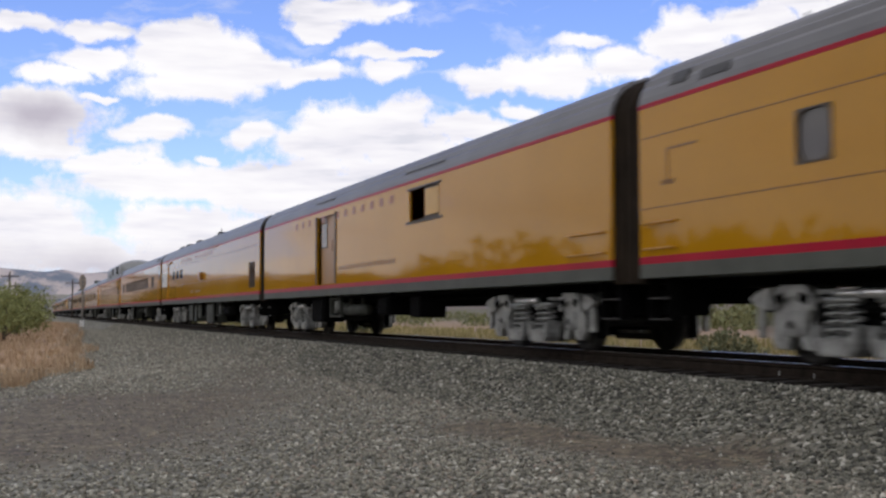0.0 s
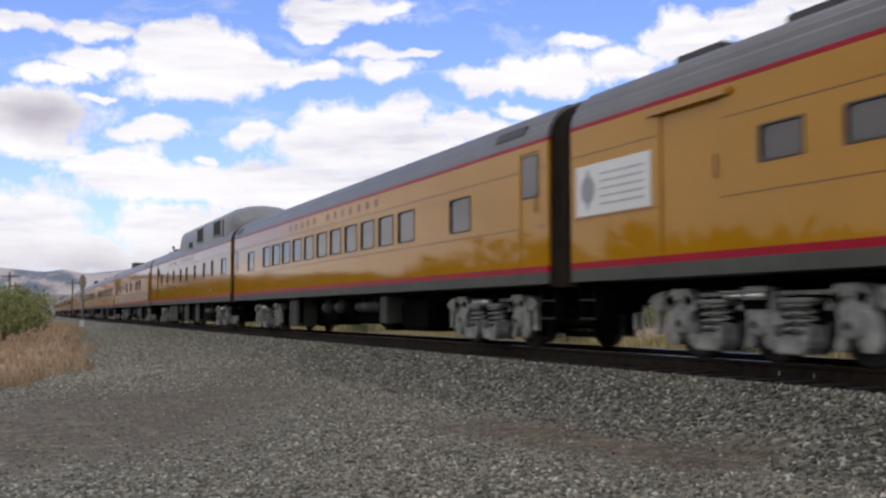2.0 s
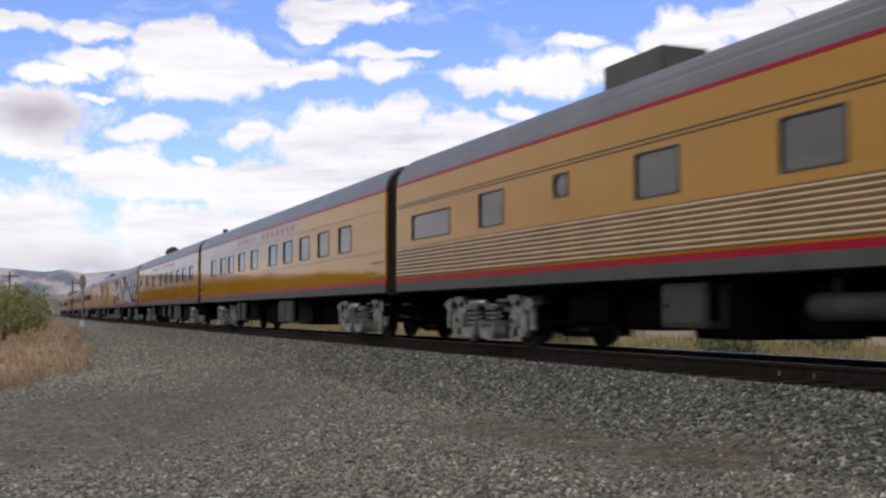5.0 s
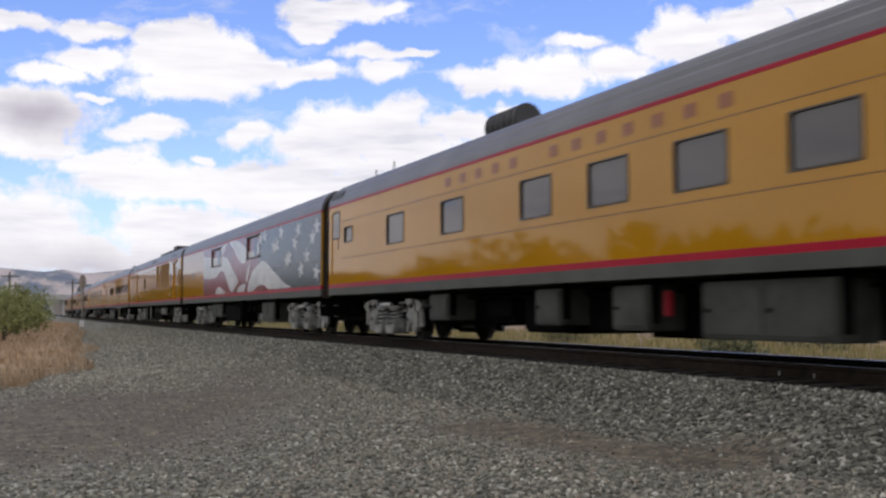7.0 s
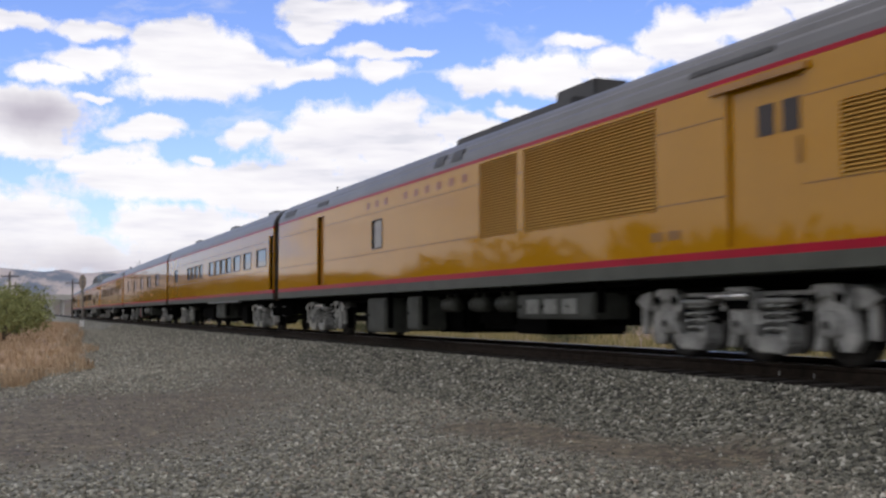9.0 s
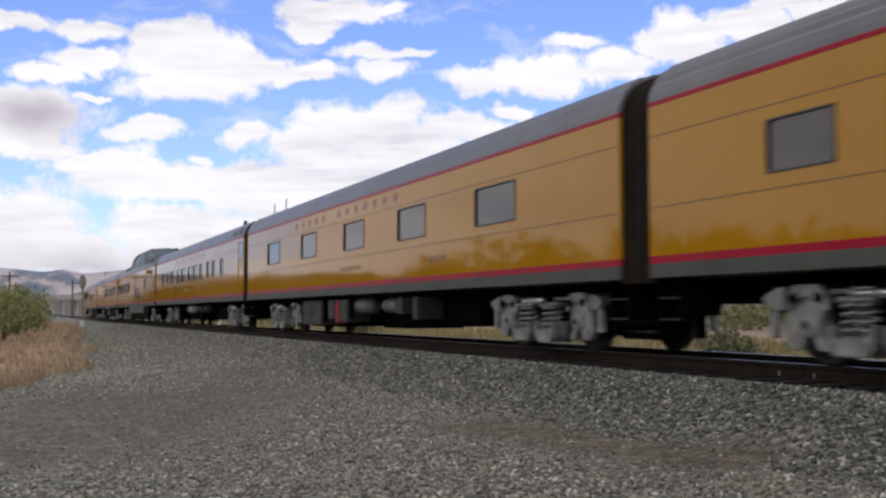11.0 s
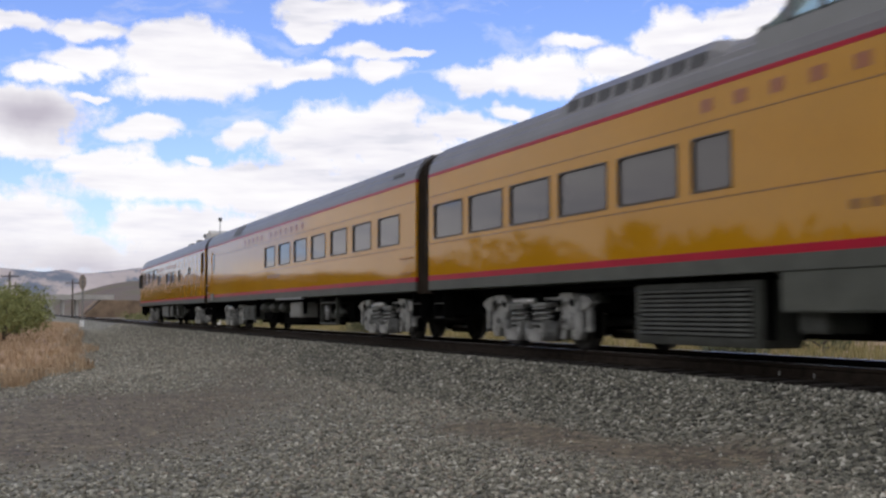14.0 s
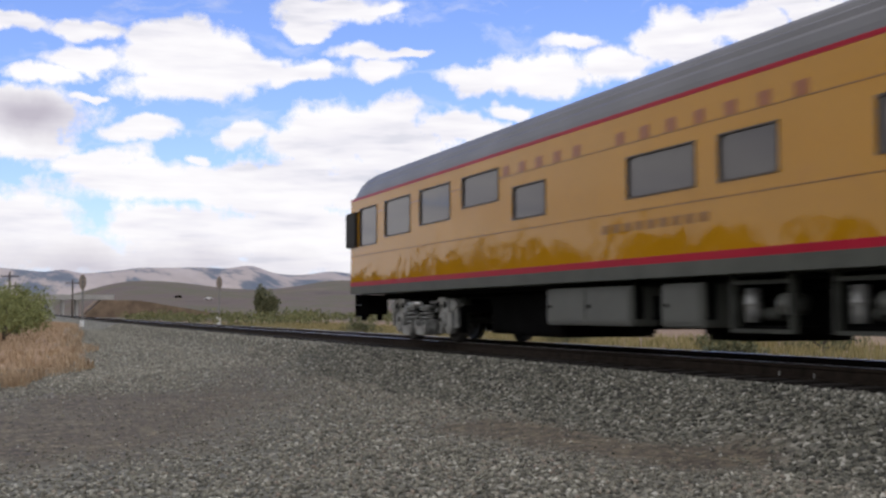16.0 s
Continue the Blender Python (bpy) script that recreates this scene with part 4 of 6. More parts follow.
def window(car, u0, u1, z0, z1, far=False):
    """A pane set in the opening, with a rubber surround."""
    w, h = (u1 - u0) / 2, (z1 - z0) / 2
    key = "window %.2f %.2f" % (w, h)

    def surround():
        bm = bmesh.new()
        t = 0.024
        for a, b, c, d in ((-w, w, h - t, h), (-w, w, -h, -h + t), (-w, -w + t, -h + t, h - t), (w - t, w, -h + t, h - t)):
            box(bm, a, b, -0.03, 0.012, c, d)
        # rounded corners
        r = 0.17 if w < 0.3 else 0.085
        arc = [(1 - math.cos(radians(a)), 1 - math.sin(radians(a))) for a in (90, 67.5, 45, 22.5, 0)]
        for sx in (-1, 1):
            for sz in (-1, 1):
                slab(bm, [(sx * (w - t), sz * (h - t))] + [(sx * (w - t - r * a), sz * (h - t - r * b)) for a, b in arc], -0.03, 0.01)
        return bm

    fr = hang("window", kit(key + " frame", surround, FRAME), car, "", pose((u0 + u1) / 2, -HALF if far else HALF, (z0 + z1) / 2, 0, 0, 180 if far else 0))
    hang("pane", kit(key + " pane", lambda: boxed(-w + 0.01, w - 0.01, -0.012, 0.0, -h + 0.01, h - 0.01), GLASS), fr, "tinted glass pane", pose(0, -0.022, 0))
    return fr


def rounded(pts, steps=4):
    """A closed smooth outline through the points."""
    out, n = [], len(pts)
    for i in range(n):
        p0, p1, p2, p3 = (Vector(pts[(i + k) % n]) for k in (-1, 0, 1, 2))
        for j in range(steps):
            t = j / steps
            out.append(tuple(p1 + 0.4 * (t * (p2 - p0) + t * t * (2 * p0 - 5 * p1 + 4 * p2 - p3) + t ** 3 * (3 * p1 - p0 - 3 * p2 + p3)) + (t * t * (3 - 2 * t)) * 0.2 * (p2 - p1)))
    return out


def louvre(car, u0, u1, z0, z1, material, step=0.055, label="slatted louvre panel", back=None):
    lv = part("louvre", boxed(u0, u1, HALF - 0.05, HALF - 0.042, z0, z1), back or DARK, car, label)
    me = kit("slat %.2f %s" % (u1 - u0, material.name), lambda: slab_y(u1 - u0), material)
    n = int((z1 - z0) / step)
    for i in range(n):
        hang("slat", me, lv, "", pose((u0 + u1) / 2, HALF - 0.02, z0 + (i + 0.5) * (z1 - z0) / n))
    return lv


def slab_y(length):
    bm = bmesh.new()
    sweep(bm, [(-0.02, 0.016), (-0.016, 0.02), (0.024, -0.014), (0.02, -0.018), (-0.02, 0.016)], -length / 2, length / 2, False)
    return bm


def lettering(car, u0, u1, z0, z1, count, gap_after=None, material=None):
    """Plain bars where letters stand."""
    pitch = (u1 - u0) / count
    me = kit("letter %.2f %.2f" % (pitch, z1 - z0), lambda: boxed(0, pitch * 0.36, 0, 0.004, 0, z1 - z0), material or LETTER)
    for i in range(count):
        if i != gap_after:
            hang("letter", me, car, "plain red brown letter bar", pose(u0 + i * pitch, HALF, z0))


def slab_x(outline, x0, x1):
    """A closed outline in y and z, drawn out along x."""
    bm = bmesh.new()
    a, b = ([bm.verts.new((x, y, z)) for y, z in outline] for x in (x0, x1))
    bm.faces.new(a)
    bm.faces.new(b[::-1])
    for i in range(len(a)):
        bm.faces.new((a[i], a[(i + 1) % len(a)], b[(i + 1) % len(a)], b[i]))
    return bm


def nameplate(car, u0, u1, z0, z1, material=None):
    n = max(2, int((u1 - u0) / 0.28))
    step = (u1 - u0) / n
    me = kit("name bar %.3f %.2f %s" % (step, z1 - z0, (material or NAME).name), lambda: boxed(0, step * 0.7, 0, 0.004, 0, z1 - z0), material or NAME)
    for i in range(n):
        hang("name_bar", me, car, "", pose(u0 + i * step, HALF, z0))


def roof_box(car, u0, u1, tall, mat_=None, y=0.62, half=0.4, label="low roof hatch"):
    bm = boxed(u0, u1, y - half, y + half, 3.93, 4.02 + tall, bevel=0.03)
    part("roof_hatch", bm, mat_ or DARKROOF, car, label)


def mast(car, u, tall, y=0.5, head=False):
    bm = rod(bmesh.new(), (u, y, 3.95), (u, y, 4.0 + tall), 0.022, 8)
    ob = part("antenna", bm, GREYMARK, car, "thin roof antenna")
    if head:
        part("lamp_head", boxed(u - 0.07, u + 0.07, y - 0.07, y + 0.07, 3.95 + tall, 4.12 + tall, 0.02), DARKROOF, ob)


def shoulder(car, u0, u1, z0, z1, mat_=None, label="dark vent in the roof shoulder"):
    """A vent lying on the roof's curve."""
    bm = bmesh.new()
    heights, offs = [z for a, z in ARCH], [a for a, z in ARCH]
    pts = [(HALF - float(np.interp(z, heights, offs)) + 0.012, z + 0.006) for z in np.linspace(z0, z1, 5)]
    sweep(bm, pts + [(y - 0.03, z - 0.03) for y, z in reversed(pts)], u0, u1)
    part("roof_vent", bm, mat_ or DARKROOF, car, label)


def equipment(car, kind, u0, u1, z0, z1, mat_=None):
    """Boxes, tanks and racks that hang below the floor."""
    if kind == "tank":
        r = (z1 - z0) / 2
        bm = rod(bmesh.new(), (u0, 1.1, (z0 + z1) / 2), (u1, 1.1, (z0 + z1) / 2), r, 20)
        for f in (0.2, 0.8):
            x = u0 + (u1 - u0) * f
            rod(bm, (x - 0.03, 1.1, (z0 + z1) / 2), (x + 0.03, 1.1, (z0 + z1) / 2), r + 0.012, 20)
            box(bm, x - 0.02, x + 0.02, 1.05, 1.15, z1 - 0.02, SILL0 + 0.02)
        part("air_tank", bm, mat_ or BOXGREY, car, "grey cylindrical tank", True)
    elif kind == "rack":
        bm = bmesh.new()
        t = 0.045
        for a, b, c, d in ((u0, u1, z1 - t, z1), (u0, u1, z0, z0 + t), (u0, u0 + t, z0 + t, z1 - t), (u1 - t, u1, z0 + t, z1 - t)):
            box(bm, a, b, 1.2, 1.3, c, d)
        box(bm, u0, u0 + t, 1.2, 1.3, z1, SILL0 + 0.02)
        box(bm, u1 - t, u1, 1.2, 1.3, z1, SILL0 + 0.02)
        rk = part("rack", bm, mat_ or BOXGREY, car, "open grey equipment rack")
        w, h = u1 - u0, z1 - z0
        bm = rod(bmesh.new(), (u1 - 0.2, 1.12, z0 + h * 0.2), (u1 - 0.2, 1.12, z1 - h * 0.14), 0.09, 14)
        rod(bm, (u1 - 0.2, 1.12, z0 + h * 0.52), (u1 - 0.2, 1.12, z0 + h * 0.6), 0.105, 14)
        part("filter", bm, TRUCK, rk, "pale upright filter in the rack", True)
        bm = rod(bmesh.new(), (u0 + w * 0.3, 0.85, z0 + h * 0.55), (u0 + w * 0.3, 1.14, z0 + h * 0.55), h * 0.2, 16)
        rod(bm, (u0 + w * 0.3, 1.14, z0 + h * 0.55), (u0 + w * 0.3, 1.18, z0 + h * 0.55), h * 0.1, 12)
        part("motor", bm, MOTOR, rk, "grey motor in the rack", True)
        part("motor", rod(bmesh.new(), (u0 + w * 0.42, 1.02, z0 + h * 0.36), (u1 - 0.32, 1.02, z0 + h * 0.36), h * 0.13, 14), BOXGREY, rk, "", True)
        part("shelf", boxed(u0 + 0.045, u1 - 0.045, 0.8, 1.2, z0 + 0.045, z0 + 0.08), BLACK, rk)
    else:
        bm = boxed(u0, u1, 0.75, 1.36, z0, min(z1, SILL0 + 0.01), bevel=0.025)
        bx = part("equipment_box", bm, mat_ or BOXGREY, car, "grey metal box under the floor")
        if u1 - u0 > 0.6:
            n = max(1, int((u1 - u0) / 0.85))
            step = (u1 - u0 - 0.1) / n
            for k in range(n):
                a, b = u0 + 0.05 + k * step + 0.02, u0 + 0.05 + (k + 1) * step - 0.02
                hatch = part("hatch", boxed(a, b, 1.36, 1.376, z0 + 0.06, min(z1, SILL0) - 0.06, bevel=0.005), mat_ or BOXGREY, bx)
                part("latch", boxed(b - 0.12, b - 0.06, 1.376, 1.395, (z0 + z1) / 2 - 0.025, (z0 + z1) / 2 + 0.025), BLACK, bx)
            part("hanger", boxed(u0 - 0.04, u0, 1.2, 1.32, z0 + 0.1, SILL0 + 0.01), BLACK, bx)


def grab(car, u0, u1, z):
    bm = rod(bmesh.new(), (u0, HALF + 0.05, z), (u1, HALF + 0.05, z), 0.014, 8)
    for u in (u0 + 0.02, u1 - 0.02):
        rod(bm, (u, HALF - 0.01, z), (u, HALF + 0.05, z), 0.012, 6)
    part("grab_iron", bm, DULL_YELLOW, car)


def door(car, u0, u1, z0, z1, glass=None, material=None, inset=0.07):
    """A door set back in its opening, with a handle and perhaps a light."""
    d = part("door", boxed(u0, u1, HALF - inset - 0.04, HALF - inset, z0, z1), material or SHADED_YELLOW, car, "recessed yellow side door")
    if glass:
        a, b, c, e = glass
        fr = part("door_window", boxed(a - 0.03, b + 0.03, HALF - inset, HALF - inset + 0.008, c - 0.03, e + 0.03), FRAME, d)
        fr2 = part("door_pane", boxed(a, b, HALF - inset + 0.008, HALF - inset + 0.014, c, e), GLASS, d, "tinted glass pane")
    part("handle", rod(bmesh.new(), (u0 + 0.12, HALF - inset + 0.03, z0 + 0.85), (u0 + 0.12, HALF - inset + 0.03, z0 + 1.15), 0.012, 8), SEAM, d)


CARS = []


def passenger_car(length, label, windows=(), holes=(), axles=(2, 2), ribs=True, yellow=None, tail=False, flutes=False, under=True, skirt=None, seams=True, ends=(3.2, 3.75)):
    """The shell, roof, stripes, diaphragms and trucks that all cars share. Its own space: x from the front end back, y to the yard, z from the rails."""
    car = tagged(new("passenger_car"), label, "railway car", group="cars of the train")
    hole = [tuple(w) for w in windows] + [tuple(h) for h in holes]
    bm = bmesh.new()
    low = RED0 if flutes else YEL0
    holed(bm, 0.0, length, YEL0, YEL1, hole, HALF, 0.05)
    # far side, ends and floor close the shell
    holed(bm, 0.0, length, YEL0, YEL1, [tuple(w) for w in windows], -HALF, -0.05)
    for q in ([(0, -HALF, YEL0), (0, HALF, YEL0), (0, HALF, YEL1), (0, -HALF, YEL1)],
              [(length, -HALF, YEL0), (length, HALF, YEL0), (length, HALF, YEL1), (length, -HALF, YEL1)]):
        bm.faces.new([bm.verts.new(p) for p in q])
    bmesh.ops.remove_doubles(bm, verts=bm.verts, dist=0.0005)
    part("body", bm, yellow or YELLOW, car, "glossy yellow car body")
    bm = bmesh.new()
    end = length - (0.9 if tail else 0.0)
    sweep(bm, roof_profile(ribs), 0.0, end)
    if tail:
        prof = roof_profile(ribs)
        prev = [bm.verts.new((end, y, z)) for y, z in prof]
        for k in range(1, 6):
            f = k / 5
            drop = 0.5 * f ** 3
            ring = [bm.verts.new((end + 0.9 * f, y * (1 - 0.04 * f), max(3.4, z - drop * (z - 3.3)))) for y, z in prof]
            for i in range(len(prof) - 1):
                bm.faces.new((prev[i], prev[i + 1], ring[i + 1], ring[i]))
            prev = ring
        bm.faces.new(prev)
    part("roof", bm, ROOF, car, "grey ribbed metal roof", False)
    for name, z0, z1, mat_, lab in (("upper_stripe", YEL1, TOP, RED, "thin red stripe"), ("lower_stripe", RED0, YEL0, RED, "red stripe"), ("side_sill", SILL0, RED0, SILL, "grey side sill")):
        part(name, boxed(0, length, -HALF - 0.003, HALF + 0.003, z0, z1), mat_, car, lab)
    if seams:
        for z in (1.98, 2.93):
            for a, b in gaps(0.05, length - 0.05, [h for h in hole if h[2] < z < h[3]]):
                part("belt_seam", boxed(a, b, HALF, HALF + 0.005, z, z + 0.013), SEAM, car)
    if skirt:
        part("skirt", boxed(skirt[0], skirt[1], 1.2, HALF - 0.005, skirt[2], SILL0, bevel=0.02), SILL, car, "deep grey skirt")
    # diaphragms between the cars
    for x0, x1 in ((-0.36, 0.0), (length, length + 0.36)):
        if tail and x0 > 0:
            continue
        for k in range(4):
            a = x0 + (x1 - x0) * k / 4
            prof = roof_profile(False, 0.05 if k % 2 else 0.07, 1.0)
            part("diaphragm_fold", sweep(bmesh.new(), prof + [prof[0]], a, a + (x1 - x0) / 4), RUBBER, car, "dark rubber fold between the cars")
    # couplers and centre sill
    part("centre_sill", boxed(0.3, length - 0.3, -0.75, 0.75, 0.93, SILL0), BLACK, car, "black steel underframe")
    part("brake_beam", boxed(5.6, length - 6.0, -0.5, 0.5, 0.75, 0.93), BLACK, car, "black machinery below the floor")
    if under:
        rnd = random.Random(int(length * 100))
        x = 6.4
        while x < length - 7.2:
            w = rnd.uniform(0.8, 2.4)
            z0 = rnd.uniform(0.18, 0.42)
            part("machinery", boxed(x, min(x + w, length - 6.4), -0.95, rnd.uniform(0.6, 1.05), z0, 0.93, bevel=rnd.uniform(0.03, 0.12)), BLACK, car, "near-black machinery box")
            x += w + rnd.choice((0.02, 0.02, 0.25, 0.6))
    for x0, x1 in ((-0.38, 0.5), (length - 0.5, length + 0.38)):
        part("coupler", boxed(x0, x1, -0.14, 0.14, 0.72, 0.94, 0.03), BLACK, car, "black coupler")
    for x in (0.25, length - 0.25):
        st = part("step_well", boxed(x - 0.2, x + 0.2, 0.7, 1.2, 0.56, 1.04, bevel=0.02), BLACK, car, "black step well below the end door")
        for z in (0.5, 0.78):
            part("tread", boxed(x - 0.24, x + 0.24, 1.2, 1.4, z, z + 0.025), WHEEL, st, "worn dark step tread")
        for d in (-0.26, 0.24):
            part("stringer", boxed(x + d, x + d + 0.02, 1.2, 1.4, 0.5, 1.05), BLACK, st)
    bm = bmesh.new()
    rod(bm, (5.2, 0.9, 0.9), (length - 5.2, 0.9, 0.9), 0.035, 8)
    rod(bm, (5.2, 1.2, 1.0), (length - 5.2, 1.2, 1.0), 0.025, 8)
    part("piping", bm, BLACK, car)
    truck(car, ends[0], axles[0])
    truck(car, length - ends[1], axles[1])
    for w in windows:
        window(car, *w)
        window(car, *w, far=True)
    CARS.append((car, length))
    return car


def gaps(a, b, holes):
    """The stretches from a to b that no opening cuts."""
    out = []
    for h in sorted(holes):
        if h[0] > a:
            out.append((a, h[0]))
        a = max(a, h[1])
    if a < b:
        out.append((a, b))
    return out


def row(start, pitch, count, width, z0=2.11, z1=2.79):
    return [(start + i * pitch, start + i * pitch + width, z0, z1) for i in range(count)]


def at_(width, starts, z0=2.11, z1=2.79):
    return [(s, s + width, z0, z1) for s in starts]


def build_train():
    Y = "yellow passenger car with red stripes"
    # 0: the car ahead
    c = passenger_car(25.15, Y + " and a narrow end window", at_(0.55, (21.5,), 2.2, 2.8) + at_(1.1, (4.0, 7.0, 10.0, 13.0, 16.0)))
    shoulder(c, 24.1, 24.45, 3.55, 3.72)
    shoulder(c, 23.2, 23.8, 3.5, 3.62)
    grab(c, 24.3, 25.0, 1.78)
    grab(c, 24.3, 25.0, 1.44)
    for a, b, z0, z1 in ((23.85, 24.5, 2.72, 2.745), (24.47, 24.5, 2.3, 2.72), (24.36, 24.62, 2.27, 2.33)):
        part("door_edge", boxed(a, b, HALF, HALF + 0.008, z0, z1), SEAM, c, "grimy door edge")
    mast(c, 23.0, 0.25)
    equipment(c, "box", 17.0, 18.3, 0.3, 1.0)
    # 1: baggage car with a sliding door
    c = passenger_car(22.0, "yellow baggage car with a part open sliding door", [], [(6.5, 8.2, 2.53, 3.19), (13.75, 15.5, 1.375, 3.2)], under=False, seams=False)
    # black sheet put in for the unlit space inside
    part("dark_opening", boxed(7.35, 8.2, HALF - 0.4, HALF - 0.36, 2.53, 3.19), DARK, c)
    part("shutter", boxed(6.58, 7.32, HALF - 0.04, HALF - 0.01, 2.6, 3.14), SLAT, c, "pale sliding shutter")
    part("shutter_frame", boxed(6.5, 7.4, HALF - 0.06, HALF - 0.04, 2.53, 3.19), FRAME, c, "dark shutter frame")
    part("sill_trim", boxed(6.35, 8.35, HALF, HALF + 0.02, 2.48, 2.53), FRAME, c)
    part("head_trim", boxed(6.4, 8.3, HALF, HALF + 0.02, 3.19, 3.23), FRAME, c)
    for u in (13.66, 15.5):
        part("door_post", boxed(u, u + 0.09, HALF, HALF + 0.02, 1.375, 3.24), FRAME, c, "dark door post")
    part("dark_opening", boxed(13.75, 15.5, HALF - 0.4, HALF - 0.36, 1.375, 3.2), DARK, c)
    door(c, 14.02, 15.3, 1.375, 3.2, (14.74, 15.2, 2.38, 3.0))
    shoulder(c, 6.3, 8.5, 3.58, 3.62, label="dark slit in the roof")
    shoulder(c, 13.9, 15.7, 3.58, 3.62, label="dark slit in the roof")
    lettering(c, 9.2, 18.3, 3.04, 3.22, 13, 7)
    nameplate(c, 9.1, 13.5, 1.70, 1.80)
    grab(c, 0.15, 1.2, 1.75)
    grab(c, 0.15, 1.2, 1.45)
    equipment(c, "rack", 14.0, 15.0, 0.49, 1.0)
    equipment(c, "tank", 12.3, 14.0, 0.54, 0.82)
    equipment(c, "box", 8.0, 8.6, 0.5, 0.95, BLACK)
    equipment(c, "box", 10.0, 10.8, 0.55, 0.95, BLACK)
    equipment(c, "box", 15.4, 16.6, 0.35, 0.98, BLACK)
    # 2: car with a louvre, three small windows and a white sign
    c = passenger_car(25.37, "yellow service car with three small windows and a white sign", [(20.25, 21.0, 2.31, 2.74), (18.9, 19.65, 2.31, 2.74), (17.64, 18.38, 2.31, 2.74)], [(0.72, 1.76, 1.49, 2.38), (21.7, 23.0, 1.375, 3.2)], axles=(3, 3), ends=(3.2, 3.75))
    louvre(c, 0.72, 1.76, 1.49, 2.38, paint("dark brown louvre", (0.09, 0.05, 0.015), 0.5))
    door(c, 21.7, 23.0, 1.375, 3.2, None, YELLOW, 0.03)
    part("door_track", boxed(21.5, 23.2, HALF, HALF + 0.07, 3.2, 3.28), DULL_YELLOW, c)
    sign = part("sign", boxed(23.2, 25.2, HALF, HALF + 0.012, 2.02, 2.77), WHITE, c, "white sign with a grey emblem and print bars")
    bm = rod(bmesh.new(), (24.85, HALF + 0.012, 2.4), (24.85, HALF + 0.016, 2.4), 0.2, 24)
    slab(bm, [(24.85, 2.08), (25.0, 2.4), (24.85, 2.72), (24.7, 2.4)], HALF + 0.012, HALF + 0.018)
    part("emblem", bm, GREYMARK, sign)
    bm = bmesh.new()
    for k in range(5):
        box(bm, 23.35, 24.5, HALF + 0.012, HALF + 0.016, 2.15 + 0.11 * k, 2.18 + 0.11 * k)
    part("print", bm, paint("pale grey print", (0.45, 0.46, 0.48), 0.4), sign)
    part("lamp_box", boxed(11.6, 12.05, HALF, HALF + 0.14, 2.06, 2.4, 0.04), LAMP, c, "amber brown box on the side")
    for a, b, tall in ((22.6, 23.9, 0.17), (20.4, 21.6, 0.17), (17.2, 18.3, 0.17), (12.5, 13.3, 0.1), (11.7, 12.3, 0.2)):
        roof_box(c, a, b - 0.25, tall - 0.01, y=0.52, half=0.3)
    mast(c, 12.9, 0.45)
    nameplate(c, 14.3, 15.1, 1.53, 1.65)
    nameplate(c, 12.3, 13.75, 1.53, 1.63)
    lettering(c, 9.3, 18.4, 3.05, 3.23, 13, 7)
    part("roof_trim", boxed(8.0, 10.0, HALF, HALF + 0.03, 3.3, 3.34), DULL_YELLOW, c)
    for a, b, z in ((15.2, 16.45, 0.24), (14.24, 14.78, 0.22), (12.95, 13.7, 0.38), (9.75, 11.4, 0.18)):
        equipment(c, "box", a, b, z, 0.98)
    equipment(c, "rack", 8.36, 9.38, 0.48, 0.99)
    equipment(c, "tank", 5.9, 7.9, 0.5, 0.9, BLACK)
    # 3: coach
    c = passenger_car(25.24, "yellow coach with a row of eleven windows", [(3.06, 4.06, 2.11, 2.77)] + row(6.0, 1.335, 11, 1.02) + [(21.78, 22.78, 2.08, 2.74)], [(0.3, 1.0, 1.375, 3.22), (24.5, 25.0, 1.375, 2.9)])
    door(c, 0.3, 1.0, 1.375, 3.22, (0.38, 0.92, 2.5, 3.15), YELLOW, 0.02)
    door(c, 24.5, 25.0, 1.375, 2.9, (24.6, 24.95, 2.06, 2.79), YELLOW, 0.02)
    shoulder(c, 0.9, 2.0, 3.55, 3.72)
    shoulder(c, 24.0, 24.9, 3.5, 3.7)
    lettering(c, 8.4, 17.2, 3.06, 3.24, 13, 7)
    equipment(c, "box", 8.22, 8.74, 0.36, 0.98)
    equipment(c, "tank", 9.45, 11.1, 0.63, 0.88)
    equipment(c, "box", 16.3, 17.35, 0.2, 0.98)
    for a in (12.4, 13.6):
        equipment(c, "tank", a, a + 0.5, 0.6, 0.9)
    # 4: power car with a raised roof housing
    c = passenger_car(25.09, "yellow power car with a raised grey roof housing", [(0.97, 2.0, 2.12, 2.77)] + at_(0.52, (3.82, 5.88, 8.43, 10.9, 12.92, 15.42, 17.75, 20.15), 2.14, 2.79) + [(21.35, 21.8, 2.55, 3.07)], [(21.95, 22.55, 1.375, 3.3)], axles=(3, 3), ends=(3.2, 3.75))
    door(c, 21.95, 22.55, 1.375, 3.3, None, SHADED_YELLOW, 0.1)
    bm = bmesh.new()
    half = [(1.5, 3.5), (1.5, 4.22), (1.46, 4.42), (1.36, 4.55), (1.1, 4.69), (0.6, 4.83), (0.0, 4.88)]
    prof = half + [(-y, z) for y, z in reversed(half[:-1])]
    prev = None
    for u, f, w in ((-0.3, 0.3, 0.35), (0.1, 0.62, 0.72), (0.65, 0.9, 0.94), (1.15, 1.0, 1.0), (13.15, 1.0, 1.0), (13.5, 0.86, 1.0), (13.75, 0.2, 1.0)):
        ring = [bm.verts.new((u, y * w, 3.5 + (z - 3.5) * f)) for y, z in prof]
        if prev:
            for i in range(len(prof) - 1):
                bm.faces.new((prev[i], prev[i + 1], ring[i + 1], ring[i]))
        else:
            bm.faces.new(ring)
        prev = ring
